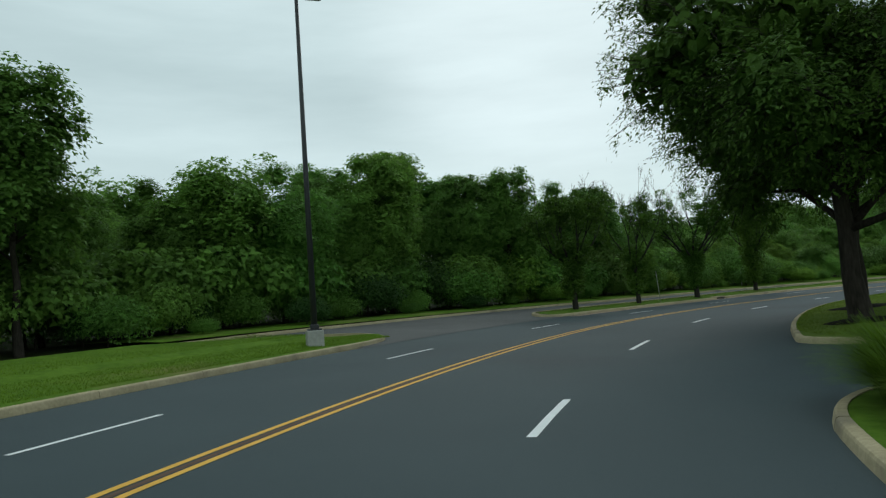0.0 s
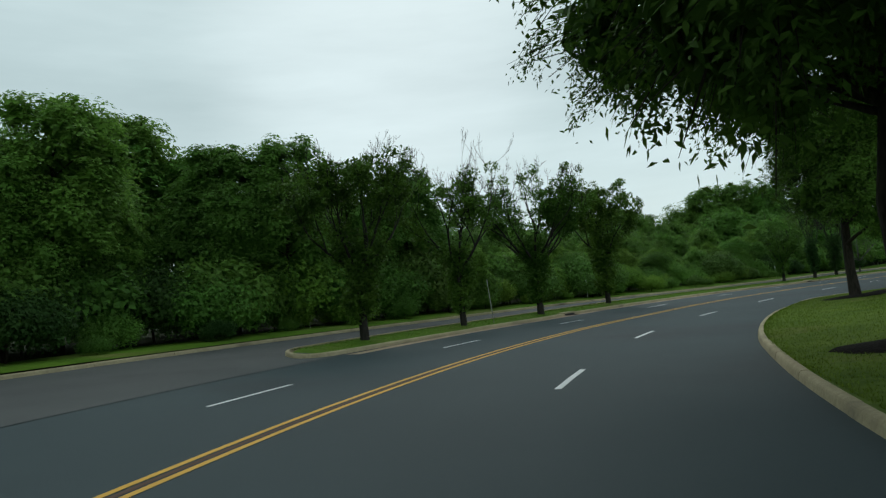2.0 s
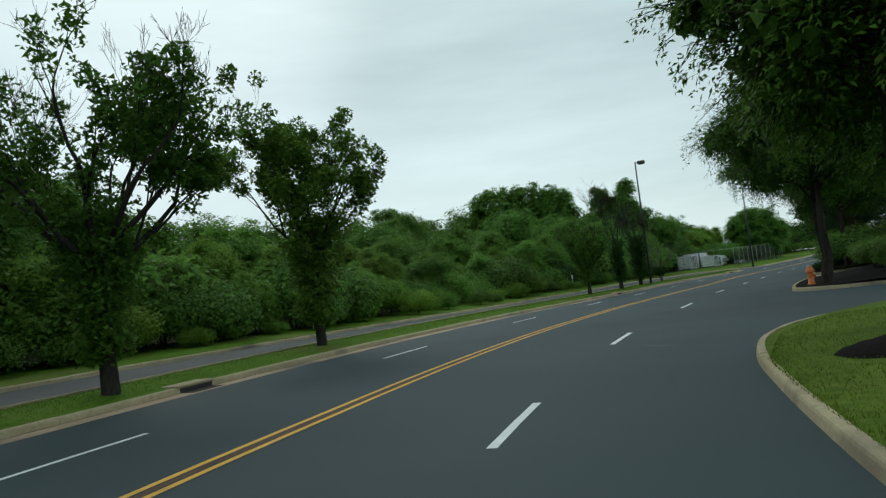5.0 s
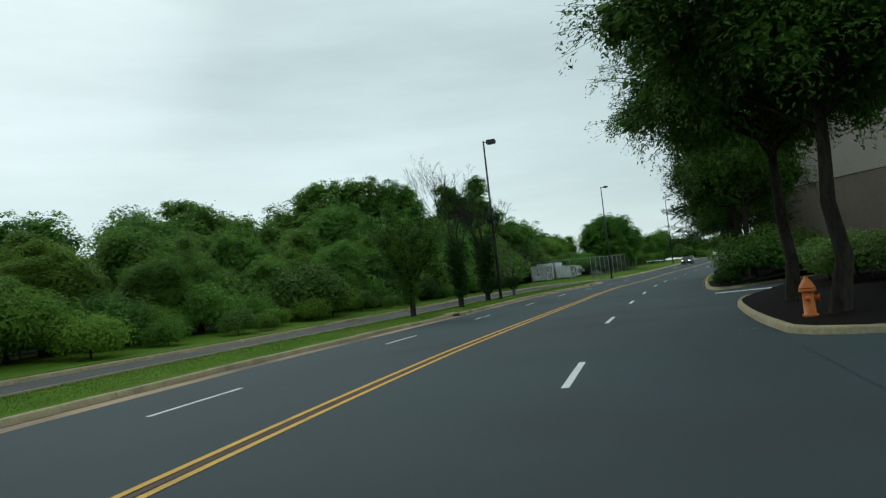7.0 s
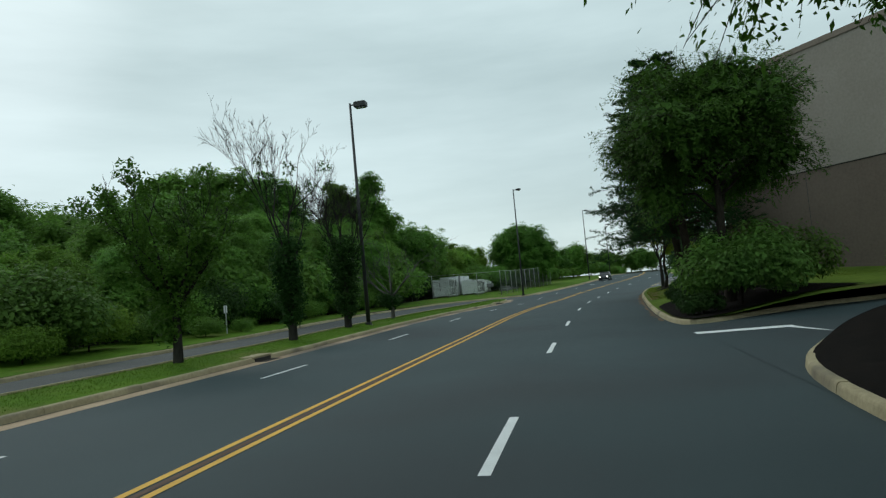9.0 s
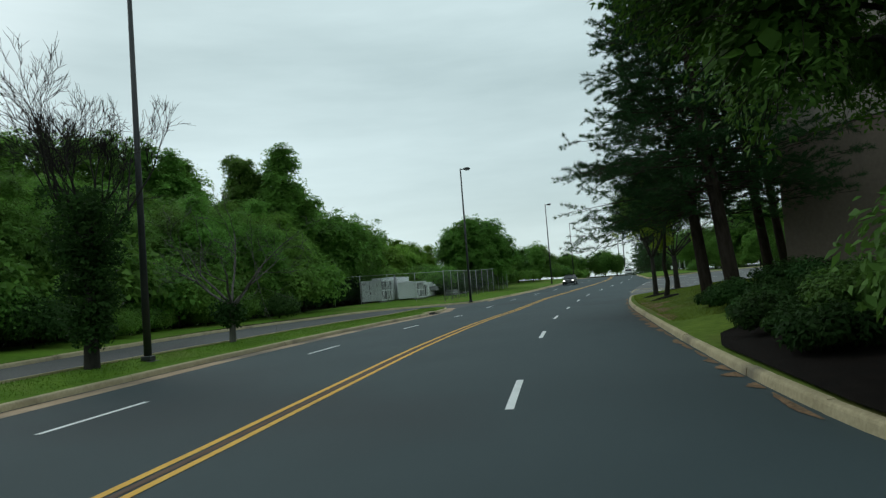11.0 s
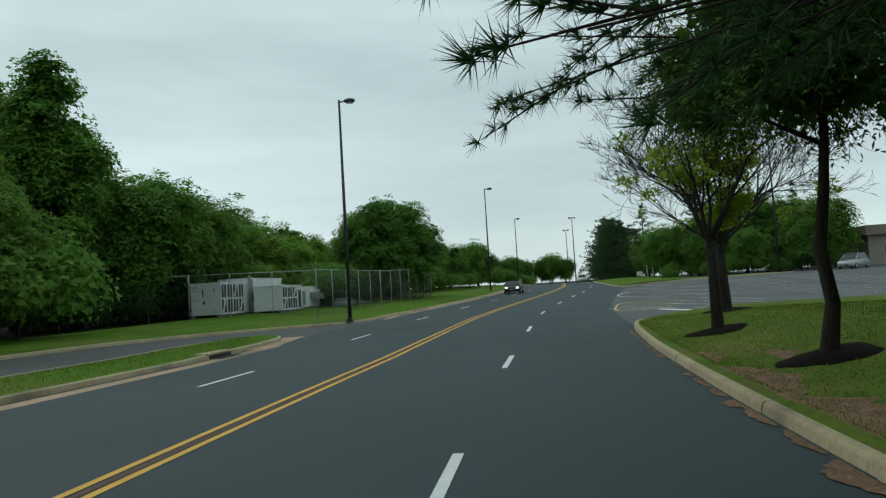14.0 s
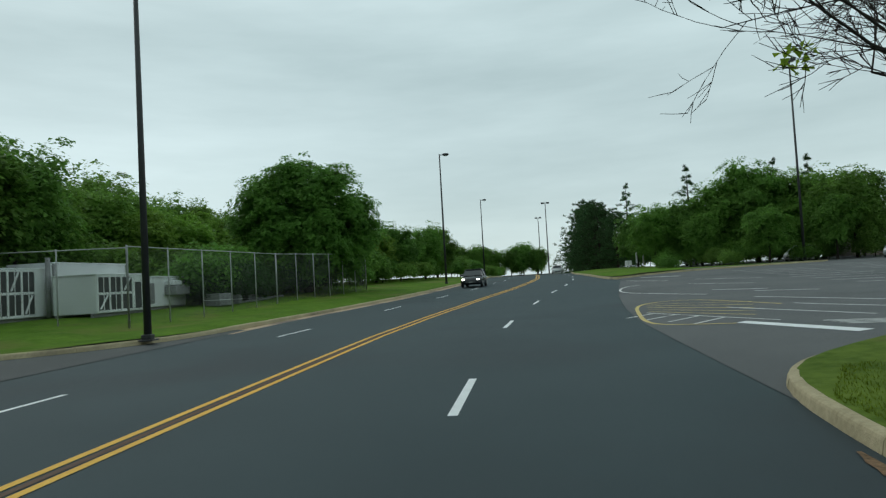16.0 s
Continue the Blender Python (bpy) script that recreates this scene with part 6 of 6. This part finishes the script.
for k in range(14):
    line("bay_line", (160.5 + 2.75 * k, -19.0), (158.2 + 2.75 * k, -23.6), 0.13, OLD_PAINT, lot)
    line("bay_line", (162.5 + 2.75 * k, -25.2), (160.2 + 2.75 * k, -29.8), 0.13, OLD_PAINT, lot)

# ---- cars ----


def car(x, y, z, turn, paint, label, high=1.48, long=4.4, wide=1.78, lights=False, group="parked cars", bonnet=0.92):
    """A car of lofted sections, facing its own +x."""
    e = thing("car", (x, y, z), label, "car", group, turn)
    h, w = long / 2, wide / 2
    sect = [(-h, 0.72, 0.42, 0.78), (-h + 0.12, 0.92, 0.26, 0.96), (-h + 0.7, 1.0, 0.2, bonnet + 0.08), (0, 1.0, 0.19, bonnet + 0.06), (h * 0.42, 1.0, 0.2, bonnet + 0.02), (h - 0.5, 0.97, 0.22, bonnet - 0.12), (h - 0.1, 0.86, 0.26, bonnet - 0.24), (h, 0.66, 0.34, bonnet - 0.36)]
    v, f = [], []
    ring = [(-0.94, 0.0), (-1.0, 0.35), (-0.98, 0.75), (-0.86, 1.0), (0.86, 1.0), (0.98, 0.75), (1.0, 0.35), (0.94, 0.0)]
    for px, k, lo, hi in sect:
        v += [(px, a * k * w, lo + b * (hi - lo)) for a, b in ring]
    m = len(ring)
    for i in range(len(sect) - 1):
        f += [(i * m + j, (i + 1) * m + j, (i + 1) * m + (j + 1) % m, i * m + (j + 1) % m) for j in range(m)]
    f += [tuple(range(m)), tuple((len(sect) - 1) * m + j for j in reversed(range(m)))]
    part("body", mesh("body", v, f, paint, True), e)
    b0, b1, t0, t1 = -h + 0.28, h * 0.52, -h + 0.75, h * 0.12
    zb, zt = bonnet + 0.02, high - 0.06
    q = [(b0, -w * 0.9, zb), (b1, -w * 0.9, zb), (b1, w * 0.9, zb), (b0, w * 0.9, zb), (t0, -w * 0.7, zt), (t1, -w * 0.7, zt), (t1, w * 0.7, zt), (t0, w * 0.7, zt)]
    part("glazing", mesh("glazing", q, [(0, 1, 5, 4), (1, 2, 6, 5), (2, 3, 7, 6), (3, 0, 4, 7)], CAR_GLASS), e, "dark car windows")
    roof = Shape().box(t0 - 0.06, -w * 0.73, zt, t1 + 0.06, w * 0.73, high, 0.03)
    for g in (-1, 1):
        for a, b in (((b1, g * w * 0.9, zb), (t1, g * w * 0.71, zt)), ((b0, g * w * 0.9, zb), (t0, g * w * 0.71, zt)), ((-0.15, g * w * 0.92, zb), (-0.25, g * w * 0.72, zt))):
            part("pillar", Shape().tube([a, b], [0.045, 0.04], 4).make("pillar", paint), e)
    part("roof", roof.make("roof", paint), e)
    for px in (-h * 0.6, h * 0.62):
        for g in (-1, 1):
            o = np.array((px, g * (w - 0.1), 0.31))
            wh = part("wheel", Shape().tube([o + np.array((0, -0.1, 0)), o + np.array((0, -0.08, 0)), o + np.array((0, 0.08, 0)), o + np.array((0, 0.1, 0))], [0.27, 0.31, 0.31, 0.27], 18).make("wheel", TYRE, True), e)
            part("rim", Shape().tube([o + np.array((0, g * 0.095, 0)), o + np.array((0, g * 0.112, 0))], [0.2, 0.17], 14).make("rim", GALVANISED), wh, "silver rim")
    for g in (-1, 1):
        y0 = g * w * 0.52
        part("headlight", Shape().box(h - 0.2, min(y0, g * w * 0.8), 0.58, h - 0.02, max(y0, g * w * 0.8), 0.70, 0.02).make("headlight", HEADLIGHT if lights else LENS), e)
        part("tail_light", Shape().box(-h - 0.005, min(y0, g * w * 0.8), 0.66, -h + 0.15, max(y0, g * w * 0.8), 0.82, 0.02).make("tail_light", RED_LENS), e)
        part("mirror", Shape().box(h * 0.38, min(g * w * 0.95, g * w * 1.12), 0.94, h * 0.38 + 0.12, max(g * w * 0.95, g * w * 1.12), 1.08, 0.03).make("mirror", paint), e)
    part("grille", Shape().box(h - 0.05, -0.42, 0.36, h + 0.012, 0.42, 0.5, 0.01).make("grille", BAY_SHADE_AND_TRIM), e, "dark grille")
    part("number_plate", Shape().box(h + 0.005, -0.15, 0.38, h + 0.022, 0.15, 0.47).make("number_plate", UNIT_GREY), e)
    return e


HEADLIGHT = bpy.data.materials.new("lit_headlight")
HEADLIGHT.use_nodes = True
HEADLIGHT.node_tree.nodes["Principled BSDF"].inputs["Emission Color"].default_value = (1, 0.97, 0.9, 1)
HEADLIGHT.node_tree.nodes["Principled BSDF"].inputs["Emission Strength"].default_value = 4.0
cx, cy = 145.5, 115.4
car(cx, cy, float(z0(sd([cx], [cy])[0][0])), 202, CAR_DARK, "dark compact car with lit headlights on the road", lights=True, group="cars on the road")
car(169.5, 85.0, z_paved(169.5, 85), 160, CAR_SILVER, "silver sport utility car parked in the lot", 1.72, 4.6, 1.85, bonnet=1.05)
car(186.5, 105.8, z_paved(186.5, 105.8), 150, CAR_WHITE, "pale car parked behind the shrubs")
car(176.0, 93.5, z_paved(176, 93.5), 155, CAR_WHITE, "white car parked under the trees", 1.6, bonnet=1.0)
car(206.3, 133.5, float(z0(sd([206.3], [133.5])[0][0])), 205, CAR_WHITE, "pale distant car on the road", group="cars on the road")

# worn paint and scuffs on the asphalt
for q in ([(79.72, -6.7), (79.84, -6.7), (79.88, -6.95), (79.76, -6.95)], [(79.76, -7.0), (79.95, -7.02), (79.9, -7.14), (79.74, -7.12)], [(79.0, -6.6), (79.08, -6.6), (79.05, -6.85), (78.98, -6.85)], [(60.6, -4.4), (60.68, -4.45), (60.3, -5.1), (60.24, -5.06)]):
    patch("worn_spot", q, OLD_ASPHALT, road, 0.009)

patch("gutter_apron", [(145.5, 5.72), (151.3, 6.55), (150.5, 7.15), (145.5, 6.36)], GUTTER, road, 0.009)

# low growth closing the far end of the road
for k in range(26):
    x, y = 228 + 3.0 * (k % 13), 150 + 9.0 * (k // 13) + 0.9 * (k % 13)
    s_far, d_far = (float(v[0]) for v in sd([x], [y]))
    if abs(d_far) > 9.5:
        plant("thicket", THICKET, x, y, z_soft(x, y) - 0.2, "low leafy thicket far down the road", "thicket", "thickets", (k * 67) % 360, 0.55 + 0.25 * ((k * 3) % 4) / 4, ("stem", "foliage"))
